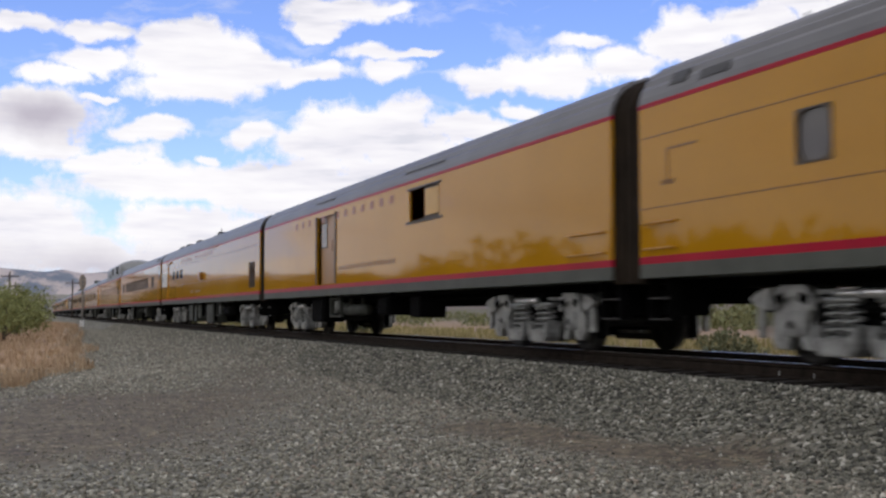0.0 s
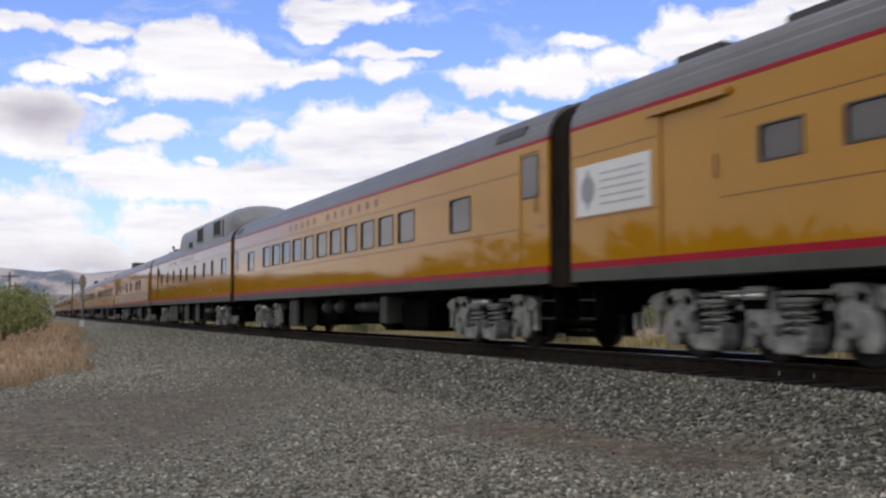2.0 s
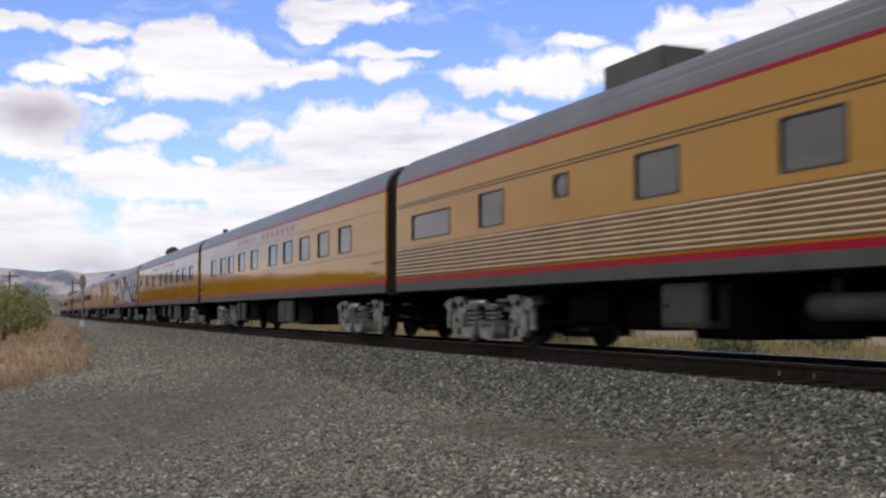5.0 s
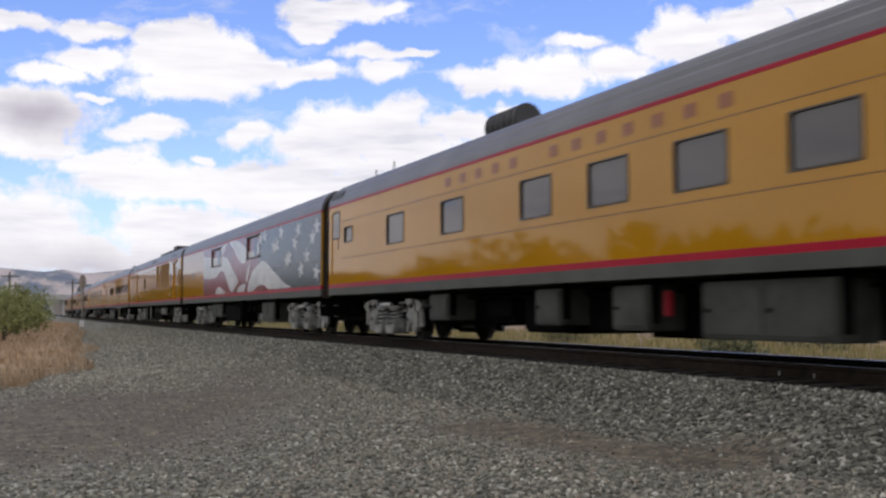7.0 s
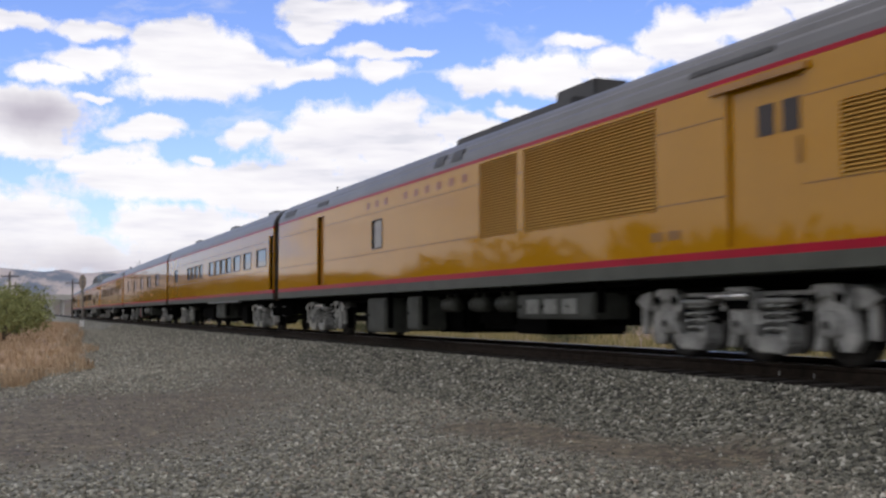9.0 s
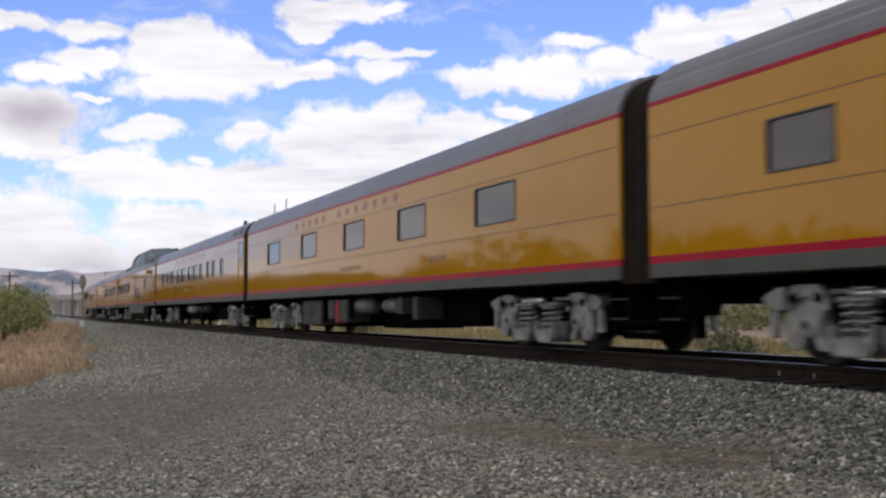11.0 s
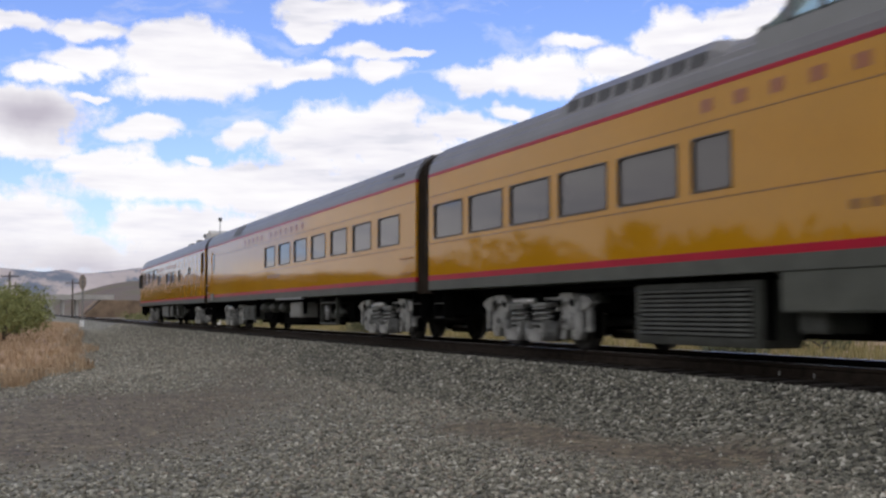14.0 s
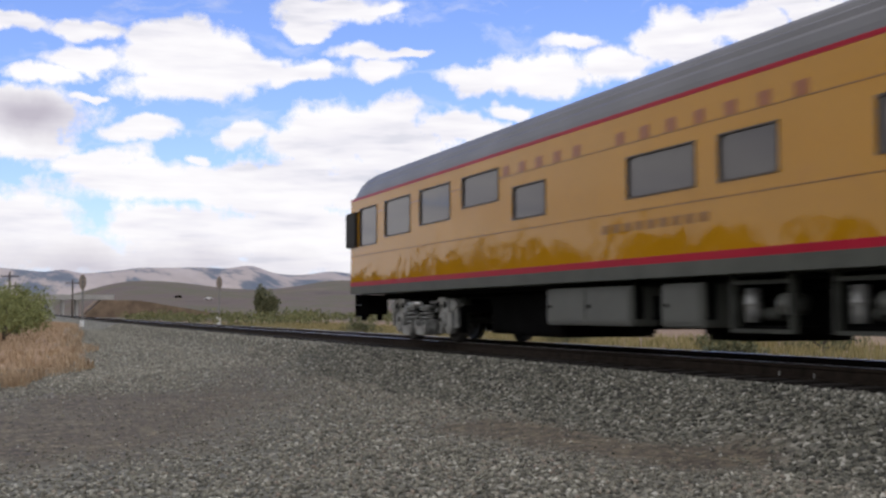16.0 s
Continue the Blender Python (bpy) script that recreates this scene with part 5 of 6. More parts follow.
    bm.faces.new(prev[::-1])
    hp = part("roof_housing", bm, HUMP, c, "raised light grey roof housing")
    for a, b, z0, z1 in ((6.7, 8.25, 3.78, 4.36), (2.4, 4.0, 3.78, 4.36), (1.65, 1.95, 3.7, 4.32), (9.55, 10.1, 3.65, 3.92), (10.15, 10.7, 3.65, 3.92)):
        gr = part("grille", boxed(a, b, 1.49, 1.51, z0, z1), DARK, hp, "dark air intake grille")
        part("ledge", boxed(a - 0.06, b + 0.06, 1.49, 1.56, z0 - 0.04, z0), HUMP, hp)
    for a, b, tall in ((22.3, 23.4, 0.1), (20.1, 21.1, 0.17), (17.4, 18.1, 0.17)):
        roof_box(c, a, b, tall, y=0.52, half=0.3)
    mast(c, 24.9, 0.35)
    mast(c, 23.45, 0.42, head=True)
    lettering(c, 9.2, 18.0, 3.06, 3.24, 13, 7)
    nameplate(c, 4.2, 5.0, 1.53, 1.63)
    for a, b, z in ((15.2, 17.9, 0.2), (11.4, 12.7, 0.21), (8.32, 9.38, 0.22)):
        equipment(c, "box", a, b, z, 0.98)
    equipment(c, "rack", 14.05, 15.1, 0.62, 0.95)
    equipment(c, "tank", 6.13, 7.68, 0.59, 0.82, SILL)
    # 5: fluted side
    c = passenger_car(25.15, "yellow sleeping car with a fluted silver lower side", at_(1.05, (5.5, 7.5, 11.55, 14.5), 2.13, 2.76) + [(17.4, 17.9, 2.38, 2.76), (19.7, 20.75, 2.13, 2.75), (22.1, 24.2, 2.12, 2.65)], [(0.08, 1.0, 1.375, 3.1)], seams=False)
    door(c, 0.08, 1.0, 1.375, 3.1, (0.25, 0.8, 2.44, 3.02), YELLOW, 0.08)
    part("flute_backing", boxed(1.2, 25.1, HALF, HALF + 0.003, 1.375, 2.0), SEAM, c)
    for k in range(8):
        z = 1.385 + k * 0.077
        bm = sweep(bmesh.new(), [(HALF, z), (HALF + 0.018, z + 0.008), (HALF + 0.026, z + 0.025), (HALF + 0.018, z + 0.042), (HALF, z + 0.05), (HALF, z)], 1.2, 25.1)
        part("flute", bm, STAINLESS, c, "silver fluted moulding")
    for z in (2.86, 2.92):
        part("moulding", boxed(1.1, 25.0, HALF, HALF + 0.012, z, z + 0.015), FRAME, c)
    roof_box(c, 15.6, 17.2, 0.34, SILL, label="grey roof housing")
    shoulder(c, 2.3, 2.8, 3.45, 3.65)
    nameplate(c, 15.2, 16.6, 1.55, 1.67)
    nameplate(c, 2.0, 2.6, 1.8, 1.92)
    equipment(c, "box", 6.15, 7.4, 0.2, 0.98)
    equipment(c, "rack", 8.45, 10.2, 0.3, 0.95)
    equipment(c, "tank", 10.95, 12.5, 0.51, 0.82)
    equipment(c, "box", 14.2, 15.2, 0.4, 0.98)
    # 6: lounge
    c = passenger_car(25.06, Y + " and wide square windows", at_(1.1, (2.6, 4.6, 6.6, 8.6, 10.6, 13.4, 15.6, 17.6, 19.25, 21.35)))
    roof_box(c, 24.1, 24.35, 0.26, y=0.62, half=0.1, label="small dark roof vent pipe")
    lettering(c, 8.4, 17.2, 3.06, 3.24, 13, 7)
    for u in (0.15, 24.1):
        grab(c, u, u + 0.8, 1.76)
        grab(c, u, u + 0.8, 1.44)
    for a, b, z in ((16.98, 17.72, 0.32), (16.1, 16.85, 0.34), (9.0, 11.0, 0.3)):
        equipment(c, "box", a, b, z, 0.98)
    # 7: sleeping car with a dark roof drum
    c = passenger_car(25.06, "yellow sleeping car with eight square windows", at_(1.12, (1.6, 3.8, 5.92, 8.1, 10.3, 12.55, 16.05, 19.3), 2.13, 2.8) + [(22.98, 23.68, 2.37, 2.77)], [(24.05, 24.8, 1.375, 3.22)])
    door(c, 24.05, 24.8, 1.375, 3.22, (24.15, 24.7, 2.54, 3.17), YELLOW, 0.02)
    bm = rod(bmesh.new(), (15.2, 0.58, 4.2), (16.6, 0.58, 4.2), 0.26, 20)
    drum = part("roof_drum", bm, DARKROOF, c, "dark ribbed roof drum")
    part("cradle", boxed(15.25, 16.55, 0.34, 0.82, 3.9, 4.1), DARKROOF, drum)
    for k in range(6):
        part("drum_rib", rod(bmesh.new(), (15.22 + k * 0.25, 0.58, 4.2), (15.29 + k * 0.25, 0.58, 4.2), 0.285, 20), DARKROOF, drum)
    mast(c, 22.8, 0.4)
    mast(c, 24.2, 0.35)
    shoulder(c, 24.0, 24.9, 3.55, 3.75)
    lettering(c, 8.0, 17.4, 3.05, 3.23, 13, 7)
    for a, b, z in ((12.58, 13.46, 0.4), (10.08, 11.04, 0.35), (6.5, 8.9, 0.27), (17.2, 18.2, 0.45)):
        equipment(c, "box", a, b, z, 0.98)
    part("extinguisher_box", boxed(9.86, 9.95, 1.1, 1.22, 0.55, 0.9, 0.02), REDTAG, c, "dull red extinguisher box")
    # 8: mural car
    c = passenger_car(25.08, "baggage car painted with a waving star and stripe mural", [], [(7.75, 9.9, 2.55, 3.3), (14.9, 17.05, 2.53, 3.24)], axles=(3, 3), seams=False, under=False, ends=(3.2, 3.75))
    bm = bmesh.new()
    holed(bm, 0.02, 7.9, YEL0 + 0.002, YEL1 - 0.002, [(7.75, 7.9, 2.55, 3.3)], HALF + 0.004, 0.0)
    part("blue_field", bm, BLUE, c, "dark blue painted field")
    bm = bmesh.new()
    holed(bm, 7.9, 19.05, YEL0 + 0.002, YEL1 - 0.002, [(7.9, 9.9, 2.55, 3.3), (14.9, 17.05, 2.53, 3.24)], HALF + 0.004, 0.0)
    part("striped_field", bm, MURAL, c, "red and white waving stripes")
    for pts in (((9.66, 1.37), (9.42, 1.73), (8.76, 2.08), (7.79, 2.27), (7.35, 2.35), (6.73, 2.26), (5.8, 1.98), (4.9, 1.72), (4.04, 1.48), (3.29, 1.38), (6.25, 1.37), (6.83, 1.5), (7.57, 1.54), (8.26, 1.48), (8.76, 1.36)),
                ((13.1, 3.3), (11.95, 3.32), (10.92, 3.15), (10.0, 2.89), (10.0, 2.43), (10.76, 2.42), (11.6, 2.67), (12.32, 3.03)),
                ((17.0, 2.48), (15.8, 2.49), (14.95, 2.5), (14.5, 2.85), (13.51, 2.68), (12.41, 2.25), (11.42, 1.8), (11.95, 1.55), (12.51, 1.38), (13.3, 1.66), (14.16, 2.17), (15.04, 2.28), (15.83, 2.08), (17.0, 2.03)),
                ((17.12, 2.85), (18.2, 2.95), (19.0, 3.05), (19.0, 2.13), (18.0, 2.05), (17.12, 2.03)),
                ((14.8, 3.2), (13.68, 3.31), (14.16, 3.03), (14.75, 2.9)),
                ((15.96, 1.37), (15.71, 1.6), (15.04, 1.64), (14.38, 1.5), (13.98, 1.37)),
                ((11.48, 1.38), (11.25, 1.56), (10.6, 1.63), (10.07, 1.65), (10.29, 1.38)),
                ((9.99, 1.84), (9.63, 2.23), (9.29, 2.46), (9.49, 2.01), (9.78, 1.69))):
        part("white_fold", slab(bmesh.new(), rounded(pts), HALF + 0.004, HALF + 0.008), FOLD, c, "grey white fold of the mural")
    for pts in (((8.3, 2.57), (7.8, 2.95), (7.8, 3.26), (8.15, 3.2), (8.45, 2.9), (9.2, 2.75), (9.85, 2.8), (9.85, 2.58)), ((15.0, 2.55), (15.1, 2.9), (16.0, 2.86), (17.0, 2.9), (17.0, 2.56))):
        part("white_fold", slab(bmesh.new(), rounded(pts), HALF - 0.05, HALF - 0.046), FOLD, c, "grey white fold of the mural")
    part("red_fold", slab(bmesh.new(), [(6.1, 1.352), (6.6, 1.47), (7.2, 1.56), (7.88, 1.55), (7.88, 1.352)], HALF + 0.004, HALF + 0.006), MURAL, c, "red fold at the foot of the mural")
    for a, b in ((0.05, 7.7), (9.95, 14.85), (17.1, 19.0)):
        part("belt_seam", boxed(a, b, HALF + 0.004, HALF + 0.01, 2.02, 2.03), FRAME, c)
    rs = random.Random(8)
    star_at = ((6.95, 3.16), (5.2, 2.75), (4.65, 3.12), (3.6, 2.28), (2.9, 2.68), (7.6, 3.12), (2.5, 3.05), (5.6, 2.7), (3.9, 2.2), (1.5, 2.23), (0.9, 2.72), (0.45, 2.98), (0.47, 1.72), (2.15, 1.86))
    star = kit("star", lambda: slab(bmesh.new(), [(math.sin(i * math.pi / 5) * (0.36 if i % 2 == 0 else 0.145), math.cos(i * math.pi / 5) * (0.27 if i % 2 == 0 else 0.108)) for i in range(10)], 0, 0.004), paint("grey white star paint", (0.55, 0.56, 0.57), 0.3))
    for u, z in star_at:
        hang("star", star, c, "pale painted star", pose(u, HALF + 0.004, z, 0, rs.uniform(-14, 14), 0))
    for a, b, z0, z1, g in ((7.75, 9.9, 2.55, 3.3, (8.4, 8.95, 2.58, 3.12)), (14.9, 17.05, 2.53, 3.24, (15.4, 15.95, 2.56, 3.08))):
        d = part("door", boxed(a, b, HALF - 0.09, HALF - 0.05, z0, z1), MURAL, c, "painted sliding door")
        part("door_pane", boxed(g[0], g[1], HALF - 0.05, HALF - 0.042, g[2], g[3]), DIM_GLASS, d, "dim brown glass pane")
        for e in (a, b - 0.02):
            part("door_jamb", boxed(e, e + 0.02, HALF - 0.05, HALF + 0.012, z0, z1), FRAME, c, "dark red brown door jamb")
        part("door_head", boxed(a + 0.02, b - 0.02, HALF - 0.05, HALF + 0.03, z1 - 0.04, z1), FRAME, c)
        part("door_sill", boxed(a - 0.1, b + 0.1, HALF + 0.004, HALF + 0.03, z0 - 0.05, z0), FRAME, c)
    nameplate(c, 19.6, 21.4, 2.36, 2.42, NAME)
    nameplate(c, 22.2, 24.2, 2.32, 2.38, NAME)
    bd = part("badge", boxed(21.75, 22.05, HALF, HALF + 0.006, 2.12, 2.46), GREYMARK, c, "small shield badge in white, blue and red")
    part("badge_top", boxed(21.75, 22.05, HALF + 0.006, HALF + 0.009, 2.34, 2.46), BLUE, bd)
    part("badge_foot", boxed(21.79, 22.01, HALF + 0.006, HALF + 0.009, 2.12, 2.24), MURAL, bd)
    equipment(c, "box", 15.4, 17.85, 0.44, 0.97)
    equipment(c, "tank", 12.55, 14.4, 0.59, 0.85)
    equipment(c, "box", 6.2, 8.05, 0.3, 0.95)
    equipment(c, "box", 11.6, 14.6, 0.3, 0.9, BLACK)
    for a in (8.9, 9.6, 10.6):
        equipment(c, "tank", a, a + 0.4, 0.6, 0.9, BLACK)
    # 9: generator car with tall louvres
    c = passenger_car(25.48, "yellow generator car with tall slatted louvres", [(15.46, 16.2, 2.08, 2.76)], [(0.15, 0.95, 1.99, 2.79), (1.5, 2.85, 1.375, 3.28), (4.34, 8.26, 1.92, 3.3), (8.5, 10.05, 1.93, 3.3), (20.3, 21.0, 1.375, 3.22)], axles=(3, 2))
    # darker yellow backs stand for the shade between the slats
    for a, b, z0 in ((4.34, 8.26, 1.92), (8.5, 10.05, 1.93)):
        louvre(c, a, b, z0, 3.3, SLAT, 0.047, "tall yellow slatted louvre", SHADED_YELLOW)
    part("door_track", boxed(1.4, 3.1, HALF, HALF + 0.06, 3.22, 3.3), SHADED_YELLOW, c, "dull yellow door track")
    for k in range(3):
        part("battery_window", boxed(6.75 + k * 0.62, 7.2 + k * 0.62, 1.378, 1.39, 0.58, 0.82, 0.006), MOTOR, c, "pale grey battery cover")
    louvre(c, 0.15, 0.95, 1.99, 2.79, SLAT, 0.047, "small yellow slatted louvre", SHADED_YELLOW)
    door(c, 1.5, 2.85, 1.375, 3.28, None, YELLOW, 0.06)
    for a in (1.63, 2.05):
        part("door_pane", boxed(a, a + 0.28, HALF - 0.06, HALF - 0.05, 2.61, 2.97), DIM_GLASS, c, "dim brown glass pane")
    door(c, 20.3, 21.0, 1.375, 3.22, None, SHADED_YELLOW, 0.1)
    roof_box(c, 7.5, 12.3, 0.1, label="long dark roof walkway")
    roof_box(c, 7.2, 8.5, 0.36, y=0.45, half=0.32, label="dark roof exhaust cap")
    shoulder(c, 10.9, 11.4, 3.5, 3.72)
    shoulder(c, 11.8, 12.3, 3.5, 3.72)
    shoulder(c, 2.0, 3.6, 3.55, 3.62)
    shoulder(c, 20.0, 21.0, 3.5, 3.62)
    shoulder(c, 23.6, 24.8, 3.5, 3.7)
    mast(c, 22.5, 0.3)
    nameplate(c, 3.8, 4.6, 1.53, 1.65)
    lettering(c, 10.6, 17.0, 3.05, 3.2, 10, 6)
    equipment(c, "box", 6.25, 8.85, 0.5, 0.9)
    for a, b, z in ((15.65, 17.0, 0.15), (13.46, 14.26, 0.24)):
        equipment(c, "box", a, b, z, 0.95)
    for a in (9.4, 10.6, 12.0):
        equipment(c, "tank", a, a + 0.6, 0.62, 0.9)
    # 10: dining car with an open vestibule
    c = passenger_car(24.67, "yellow dining car with an open dark vestibule door", [(1.0, 2.5, 2.14, 2.74), (3.4, 4.7, 2.14, 2.74), (5.3, 6.6, 2.14, 2.74), (7.05, 8.1, 2.14, 2.74), (8.3, 9.3, 2.14, 2.74), (9.5, 10.6, 2.14, 2.74), (10.9, 12.0, 2.14, 2.74)] + row(13.7, 1.15, 4, 0.85, 2.16, 2.74) + [(21.2, 22.3, 2.16, 2.78)], [(0.02, 0.6, 1.375, 3.1)])
    part("dark_opening", boxed(0.02, 0.6, HALF - 0.4, HALF - 0.36, 1.375, 3.1), DARK, c)
    for a, b in ((2.0, 3.0), (9.0, 10.0), (18.0, 19.0)):
        roof_box(c, a, b, 0.08, ROOF)
    equipment(c, "box", 9.0, 11.0, 0.4, 1.0)
    part("step_board", boxed(5.5, 12.0, 1.4, HALF + 0.02, 1.0, 1.05), HUMP, c, "pale step board")
    # 11: lounge with wide windows
    c = passenger_car(24.93, "yellow lounge car with five wide windows", at_(1.7, (3.3, 7.48, 11.55, 15.8, 20.1), 2.16, 2.86))
    lettering(c, 9.2, 18.6, 3.06, 3.24, 13, 7)
    nameplate(c, 6.4, 7.4, 1.62, 1.74)
    nameplate(c, 11.8, 13.6, 1.66, 1.76)
    mast(c, 23.0, 0.52, 0.62)
    mast(c, 24.7, 0.5, 0.62)
    for a, b, z in ((15.8, 17.85, 0.26), (14.6, 15.2, 0.44), (13.4, 14.2, 0.36), (9.32, 9.74, 0.58), (8.37, 8.7, 0.46)):
        equipment(c, "box", a, b, z, 0.94)
    equipment(c, "box", 14.27, 14.5, 0.34, 0.94, REDTAG)
    equipment(c, "tank", 12.0, 13.1, 0.59, 0.95, MOTOR)
    equipment(c, "tank", 10.0, 11.0, 0.61, 0.93, MOTOR)
    # 12: sleeping car
    c = passenger_car(25.21, "yellow sleeping car with eleven windows of two widths", at_(0.68, (4.0, 5.9, 7.25, 9.12), 2.11, 2.79) + at_(1.13, (10.45, 12.05, 14.15, 15.75, 17.9, 19.52, 21.6), 2.12, 2.79), [(0.2, 1.0, 1.375, 3.22)])
    door(c, 0.2, 1.0, 1.375, 3.22, (0.32, 0.88, 2.56, 3.15), YELLOW, 0.02)
    shoulder(c, 0.4, 1.0, 3.5, 3.72)
    shoulder(c, 1.5, 2.2, 3.5, 3.66)
    mast(c, 4.3, 0.2, 0.6, head=True)
    mast(c, 24.0, 0.2, 0.6, head=True)
    lettering(c, 8.6, 17.6, 3.05, 3.22, 13, 7)
    nameplate(c, 12.6, 14.6, 1.64, 1.74)
    equipment(c, "tank", 13.2, 15.15, 0.62, 0.94, TRUCK)
    for a in (11.6, 10.65, 9.45):
        equipment(c, "tank", a, a + 0.55, 0.62, 0.96)
    # 13: dome car
    c = passenger_car(25.18, "yellow dome car with a glass observation dome", [(4.27, 5.75, 2.1, 2.76), (8.25, 9.68, 1.56, 2.25), (9.8, 11.26, 1.56, 2.25), (15.4, 16.2, 2.08, 2.77)] + [(16.5 + i * 1.735, 17.95 + i * 1.735, 2.07, 2.76) for i in range(5)], [(0.4, 1.15, 1.375, 3.22)], skirt=(6.0, 14.6, 0.6))
    door(c, 0.4, 1.15, 1.375, 3.22, (0.5, 1.05, 2.42, 3.15), YELLOW, 0.02)
    build_dome(c)
    bm = bmesh.new()
    ridge = [(1.43, 3.58), (1.38, 3.88), (1.22, 4.03), (0.7, 4.1), (-0.7, 4.1), (-1.22, 4.03), (-1.38, 3.88), (-1.43, 3.58)]
    prev = None
    for u, f in ((15.6, 0.55), (15.95, 0.95), (16.1, 1.0), (19.6, 1.0), (19.75, 0.9), (20.0, 0.5)):
        ring = [bm.verts.new((u, y, 3.58 + (z - 3.58) * f)) for y, z in ridge]
        if prev:
            for i in range(8):
                bm.faces.new((prev[i], prev[(i + 1) % 8], ring[(i + 1) % 8], ring[i]))
        else:
            bm.faces.new(ring)
        prev = ring
    bm.faces.new(prev[::-1])
    hs = part("roof_housing", bm, ROOF, c, "grey air conditioning ridge on the roof")
    for k in range(8):
        hang("vent", kit("ridge vent", lambda: boxed(-0.15, 0.15, 0, 0.012, -0.12, 0.12), DARKROOF), hs, "dark vent slot", pose(16.2 + k * 0.46, 1.403, 3.75, 9.5, 0, 0))
    fairing = slab_x([(1.525, 3.55), (1.5, 3.74), (1.4, 3.9), (1.2, 3.98), (1.0, 3.98), (1.0, 3.55)], 1.5, 5.95)
    fr = part("vent_fairing", fairing, ROOF, c, "dark ribbed vent fairing on the roof shoulder")
    for k in range(11):
        hang("roof_vent", kit("fairing slot", lambda: boxed(-0.12, 0.12, -0.012, 0.02, -0.13, 0.13), DARKROOF), fr, "dark roof vent", pose(1.75 + k * 0.4, 1.462, 3.81, 30, 0, 0))
    part("lamp_box", boxed(2.88, 3.22, HALF, HALF + 0.2, 2.98, 3.26, 0.05), LAMP, c, "amber brown lamp box")
    nameplate(c, 6.86, 7.1, 2.44, 2.58, FRAME)
    lettering(c, 8.0, 16.4, 3.06, 3.22, 13, 7)
    nameplate(c, 4.2, 4.8, 1.53, 1.65)
    nameplate(c, 12.2, 13.6, 1.65, 1.75)
    equipment(c, "box", 15.1, 17.8, 0.18, 0.98)
    lv = part("louvre", boxed(15.25, 17.6, 1.376, 1.38, 0.3, 0.9), BLACK, c, "slatted cabinet front")
    for k in range(10):
        hang("slat", kit("cabinet slat", lambda: boxed(-1.17, 1.17, 0, 0.02, -0.02, 0.016), BOXGREY), lv, "", pose(16.425, 1.38, 0.33 + k * 0.06, 25, 0, 0))
    equipment(c, "box", 14.05, 14.5, 0.37, 0.98)
    for a in (7.0, 9.0, 11.4):
        equipment(c, "tank", a, a + 1.1, 0.28, 0.54)
    # 14: dining car
    c = passenger_car(25.23, "yellow dining car with seven wide windows", row(1.0, 1.96, 7, 1.46, 2.09, 2.76), [(23.5, 24.3, 1.375, 3.15)])
    door(c, 23.5, 24.3, 1.375, 3.15, (23.74, 24.07, 2.38, 3.02), YELLOW, 0.02)
    shoulder(c, 18.25, 19.6, 3.47, 3.85, label="dark louvred roof intake")
    shoulder(c, 0.85, 1.5, 3.56, 3.64)
    lettering(c, 9.2, 18.0, 3.04, 3.22, 13, 7)
    nameplate(c, 12.1, 13.9, 1.72, 1.82)
    for u in (0.12, 24.4):
        grab(c, u, u + 0.7, 1.76)
        grab(c, u, u + 0.7, 1.44)
    part("step_box", boxed(23.6, 24.25, HALF, HALF + 0.05, 1.12, 1.4, 0.02), MOTOR, c, "grey folding step")
    part("ledge", boxed(9.3, 12.6, 1.45, HALF + 0.02, 1.0, 1.06), HUMP, c)
    equipment(c, "box", 9.95, 11.4, 0.47, 0.92, paint("pale cabinet", (0.2, 0.2, 0.18), 0.5))
    equipment(c, "rack", 6.58, 8.13, 0.29, 0.9)
    equipment(c, "box", 16.4, 18.45, 0.36, 0.86)
    for a in (12.6, 14.0, 15.3):
        equipment(c, "tank", a, a + 0.7, 0.62, 0.95)
    # 15: the last car
    c = passenger_car(25.4, "yellow observation car at the end of the train", [(4.1, 4.72, 2.41, 2.74), (7.4, 8.05, 2.15, 2.75), (9.5, 10.6, 2.16, 2.75), (11.05, 12.65, 2.16, 2.75), (15.05, 16.25, 2.16, 2.73), (16.8, 18.42, 2.55, 3.14), (19.0, 20.65, 2.4, 3.14), (21.2, 22.85, 2.31, 3.13), (23.4, 24.7, 2.2, 3.12)], [(0.25, 1.1, 1.375, 3.25)], yellow=DENTED, tail=True)
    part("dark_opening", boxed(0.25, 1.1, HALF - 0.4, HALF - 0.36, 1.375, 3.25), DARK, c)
    door(c, 0.25, 1.1, 1.375, 2.33, None, YELLOW, 0.02)
    dish = paint("weathered beige housing paint", (0.5, 0.485, 0.45), 0.5, vary=0.15)
    for outline in ([(1.5, 3.95), (1.55, 4.2), (2.1, 4.3), (2.4, 4.38), (2.46, 3.95)], [(2.5, 3.95), (2.52, 4.2), (3.0, 4.3), (3.25, 3.95)]):
        bm = slab(bmesh.new(), outline, 0.1, 1.0)
        bmesh.ops.bevel(bm, geom=bm.edges[:], offset=0.03, segments=2, affect="EDGES", clamp_overlap=True)
        part("satellite_housing", bm, dish, c, "weathered beige satellite housing")
    mast(c, 1.5, 0.78, 0.62, head=True)
    mast(c, 6.3, 0.36, head=True)
    roof_box(c, 7.35, 7.8, 0.24, HUMP, y=0.5, half=0.2, label="pale roof ventilator")
    roof_box(c, 7.2, 8.4, 0.06, ROOF)
    lettering(c, 9.0, 17.0, 2.95, 3.12, 13, 7)
    nameplate(c, 10.8, 13.4, 1.72, 1.84)
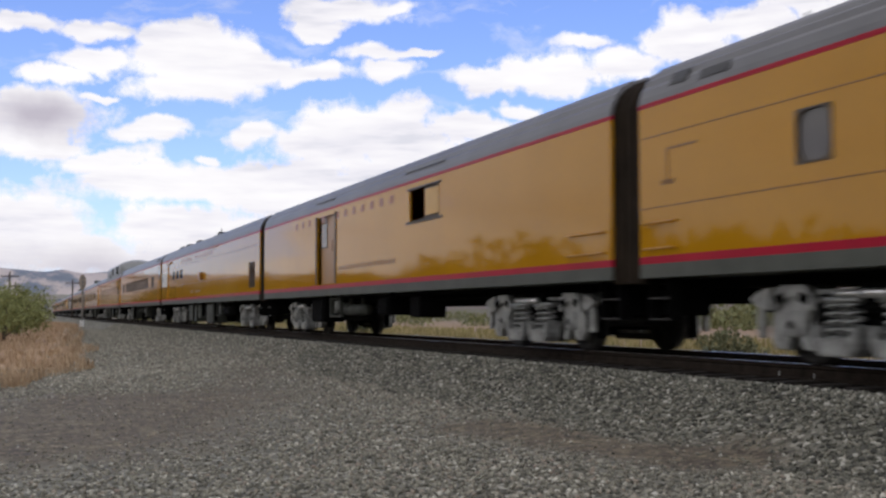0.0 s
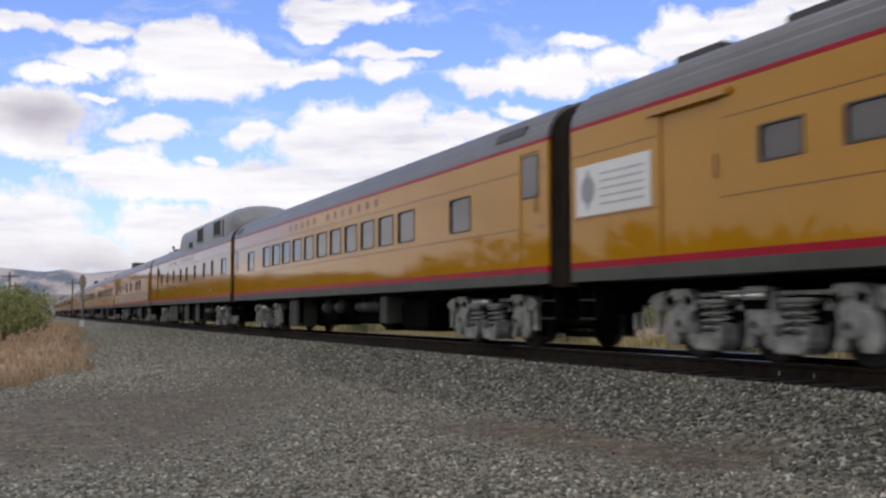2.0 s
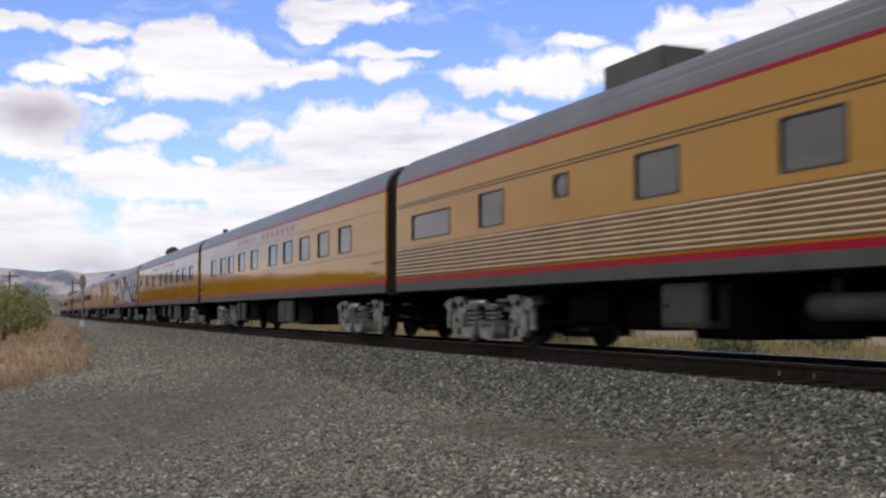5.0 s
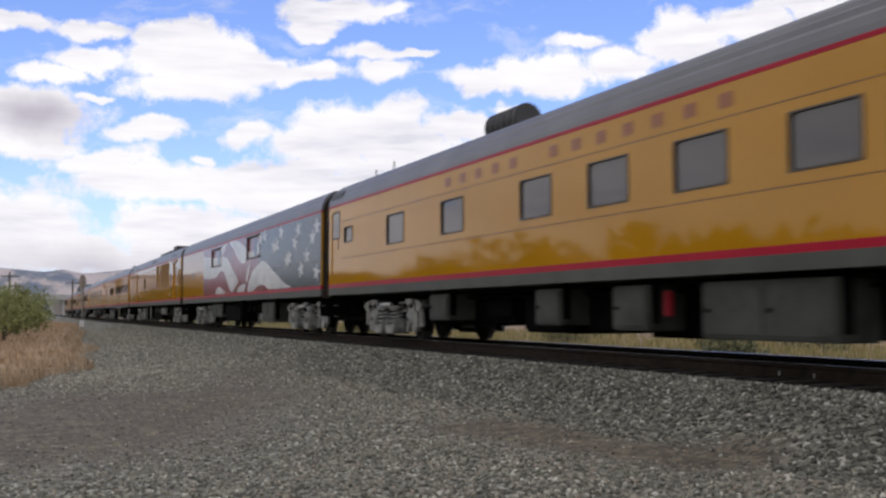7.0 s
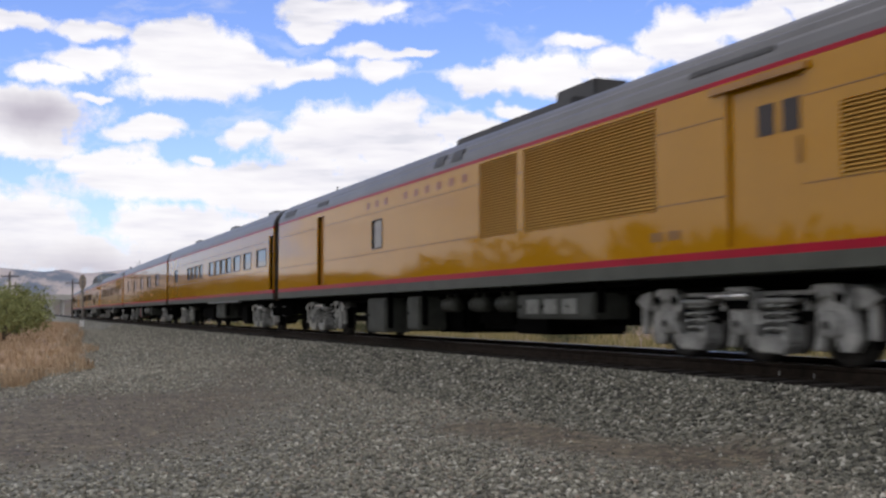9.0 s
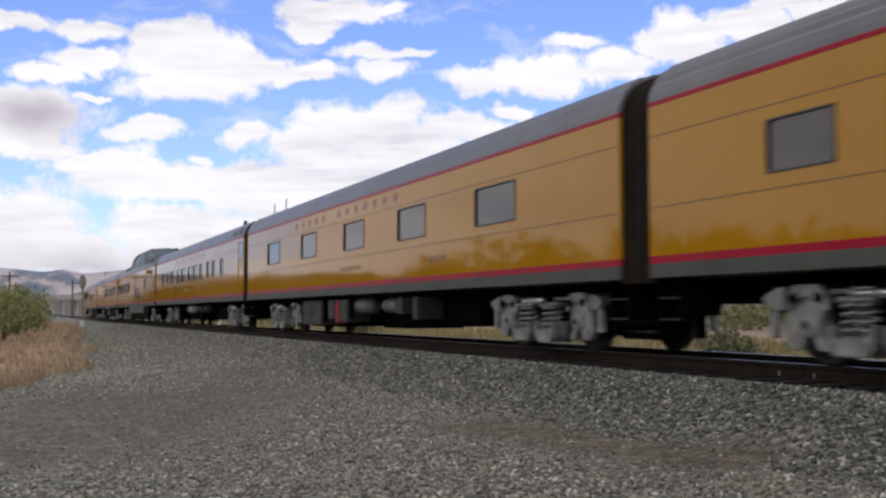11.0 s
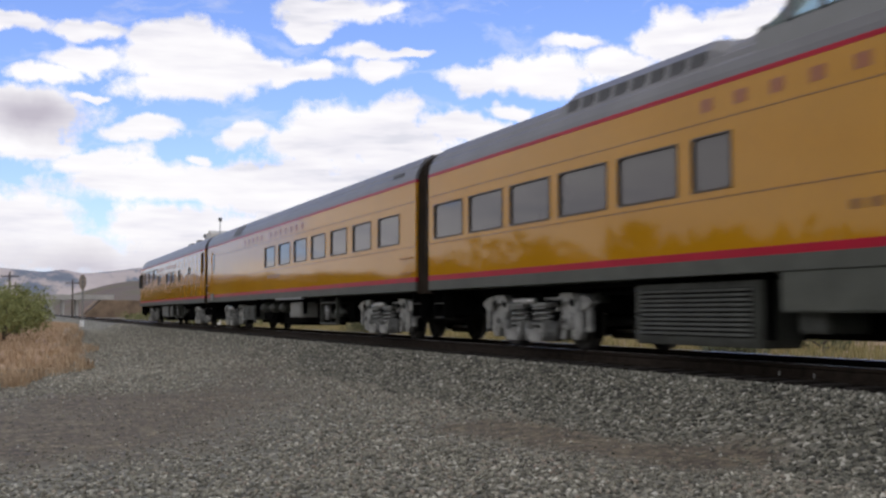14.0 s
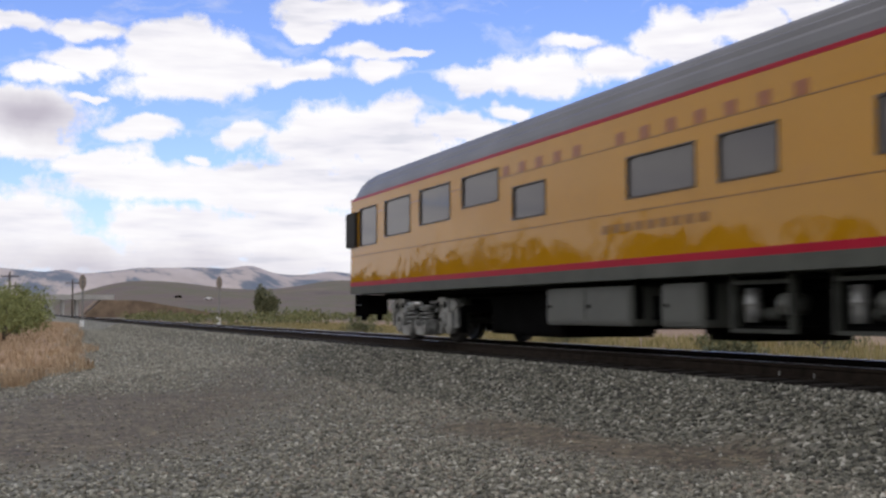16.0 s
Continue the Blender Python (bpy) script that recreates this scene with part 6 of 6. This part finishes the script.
    end = part("end_door", boxed(25.4, 25.46, -0.45, 0.45, 1.1, 3.2), BLACK, c, "dark end door")
    part("marker", boxed(24.85, 25.62, 1.45, 1.6, 2.2, 3.06, 0.03), DARK, c, "dark end marker box")
    for y in (0.75, 1.15):
        bm = rod(bmesh.new(), (25.35, y, 1.0), (25.42, y, 0.55), 0.035, 8)
        rod(bm, (25.42, y, 0.6), (25.44, y, 0.42), 0.075, 10)
        part("air_hose", bm, BLACK, c, "hanging black brake hose")
    part("rear_window", boxed(25.4, 25.43, -1.35, -0.6, 2.1, 3.0), GLASS, c)
    for a, b in ((12.8, 15.35), (11.15, 12.1)):
        equipment(c, "box", a, b, 0.41, 0.98, paint("pale grey battery box", (0.1, 0.105, 0.092), 0.5))
    for a, b in ((9.6, 10.7), (8.1, 8.95)):
        equipment(c, "rack", a, b, 0.36, 0.98)


def build_dome(c):
    """Curved glass over the upper deck, on a grey coaming."""
    bm = bmesh.new()
    part("dome_coaming", boxed(4.0, 15.05, -1.475, 1.475, 3.5, 3.88, bevel=0.05), HUMP, c, "grey dome coaming")
    shape = [(1.46, 3.86), (1.44, 4.18), (1.36, 4.46), (1.2, 4.63), (0.9, 4.71), (0.0, 4.77)]
    full = shape + [(-y, z) for y, z in reversed(shape[:-1])]
    us = [(3.9, 0.08, 0.9), (4.6, 0.42, 0.94), (5.5, 0.78, 0.98), (6.4, 1.0, 1.0), (7.0, 1.0, 1.0)] + [(8.3 + 1.22 * i, 1.0, 1.0) for i in range(5)] + [(13.9, 0.87, 1.0), (14.45, 0.55, 1.0), (14.9, 0.08, 1.0)]
    rings = [[Vector((u, y * w, 3.84 + (z - 3.84) * f)) for y, z in full] for u, f, w in us]
    bm = bmesh.new()
    vr = [[bm.verts.new(v) for v in r] for r in rings]
    for p, q in zip(vr, vr[1:]):
        for i in range(len(p) - 1):
            bm.faces.new((p[i], p[i + 1], q[i + 1], q[i]))
    glass, nt, b = nodes_of("dome glass")
    b.inputs["Base Color"].default_value = (0.4, 0.5, 0.5, 1)
    b.inputs["Roughness"].default_value = 0.03
    b.inputs["Transmission Weight"].default_value = 0.75
    b.inputs["IOR"].default_value = 1.1
    dome = part("dome_glass", bm, glass, c, "pale green dome glass", True)
    for k, ring in enumerate(rings):
        bm = bmesh.new()
        for a, b_ in zip(ring, ring[1:]):
            rod(bm, a, b_, 0.042, 6)
        part("rib", bm, ROOF, dome, "dark grey dome rib")
    bm = bmesh.new()
    fore, aft = ([bm.verts.new((u, y * 1.02, 3.86 + (z - 3.84) * 1.02)) for y, z in full] for u in (6.38, 7.02))
    for i in range(len(full) - 1):
        bm.faces.new((fore[i], fore[i + 1], aft[i + 1], aft[i]))
    bmesh.ops.solidify(bm, geom=bm.faces[:], thickness=0.03)
    part("pillar", bm, HUMP, dome, "broad grey dome pillar")
    for i in (3, 7):
        for a, b_ in zip(rings, rings[1:]):
            part("rail", rod(bmesh.new(), a[i], b_[i], 0.03, 6), HUMP, dome)
    bm = bmesh.new()
    for k in range(9):
        for y in (-0.9, 0.9):
            box(bm, 5.6 + k * 0.95, 5.75 + k * 0.95, y - 0.4, y + 0.4, 3.6, 4.05, 0.03)
    part("seats", bm, BOXGREY, c, "dim seats under the dome")


# how far the train has come, and small unevenness of its run
LENGTHS = (25.9, 22.75, 26.12, 25.99, 25.84, 25.9, 25.81, 25.81, 25.83, 26.23, 25.42, 25.68, 25.96, 25.93, 25.98, 26.12)
UNEVEN = {0.0: -0.04, 1.0: -0.12, 1.5: 0.05, 2.0: -0.05, 2.5: 0.13, 3.0: -0.05, 4.0: 0.08, 6.5: -0.07, 7.0: 0.11, 7.5: -0.08, 8.0: 0.06, 8.5: -0.04, 9.0: 0.08,
          11.5: -0.07, 12.0: -0.31, 12.5: -0.43, 13.0: 0.37, 13.5: 0.15, 14.0: 0.11, 14.5: 0.08, 15.0: 0.05, 15.5: -0.05, 16.0: -0.07}


def run(t):
    return 23.566 * t - 0.09009 * t * t / 2 + 0.009898 * t ** 3 / 6 - UNEVEN.get(t, 0.0)


def motions():
    """The train rolls in along the line; the clouds drift."""
    start = 13.113 - LENGTHS[0]
    for (car, length), pitch in zip(CARS, LENGTHS):
        rows = []
        for i in range(33):
            t = i * 0.5
            s0 = start - run(t)
            s1 = s0 + length
            a, b = Vector((line_x(s0), s0, 0)), Vector((line_x(s1), s1, 0))
            rows.append((t, pose(a.x, a.y, 0, 0, 0, 90 - math.degrees(math.atan2(b.x - a.x, b.y - a.y)))))
        walk(car, rows)
        start += pitch
    walk(clouds, [(0.0, pose(*EYE)), (16.0, pose(EYE.x, EYE.y, EYE.z, 0, 0, 0.5))])


build_ground()
build_hills()
clouds = build_clouds()
build_far()
build_train()
build_plants()
build_grass()
build_track()
build_ballast()
motions()
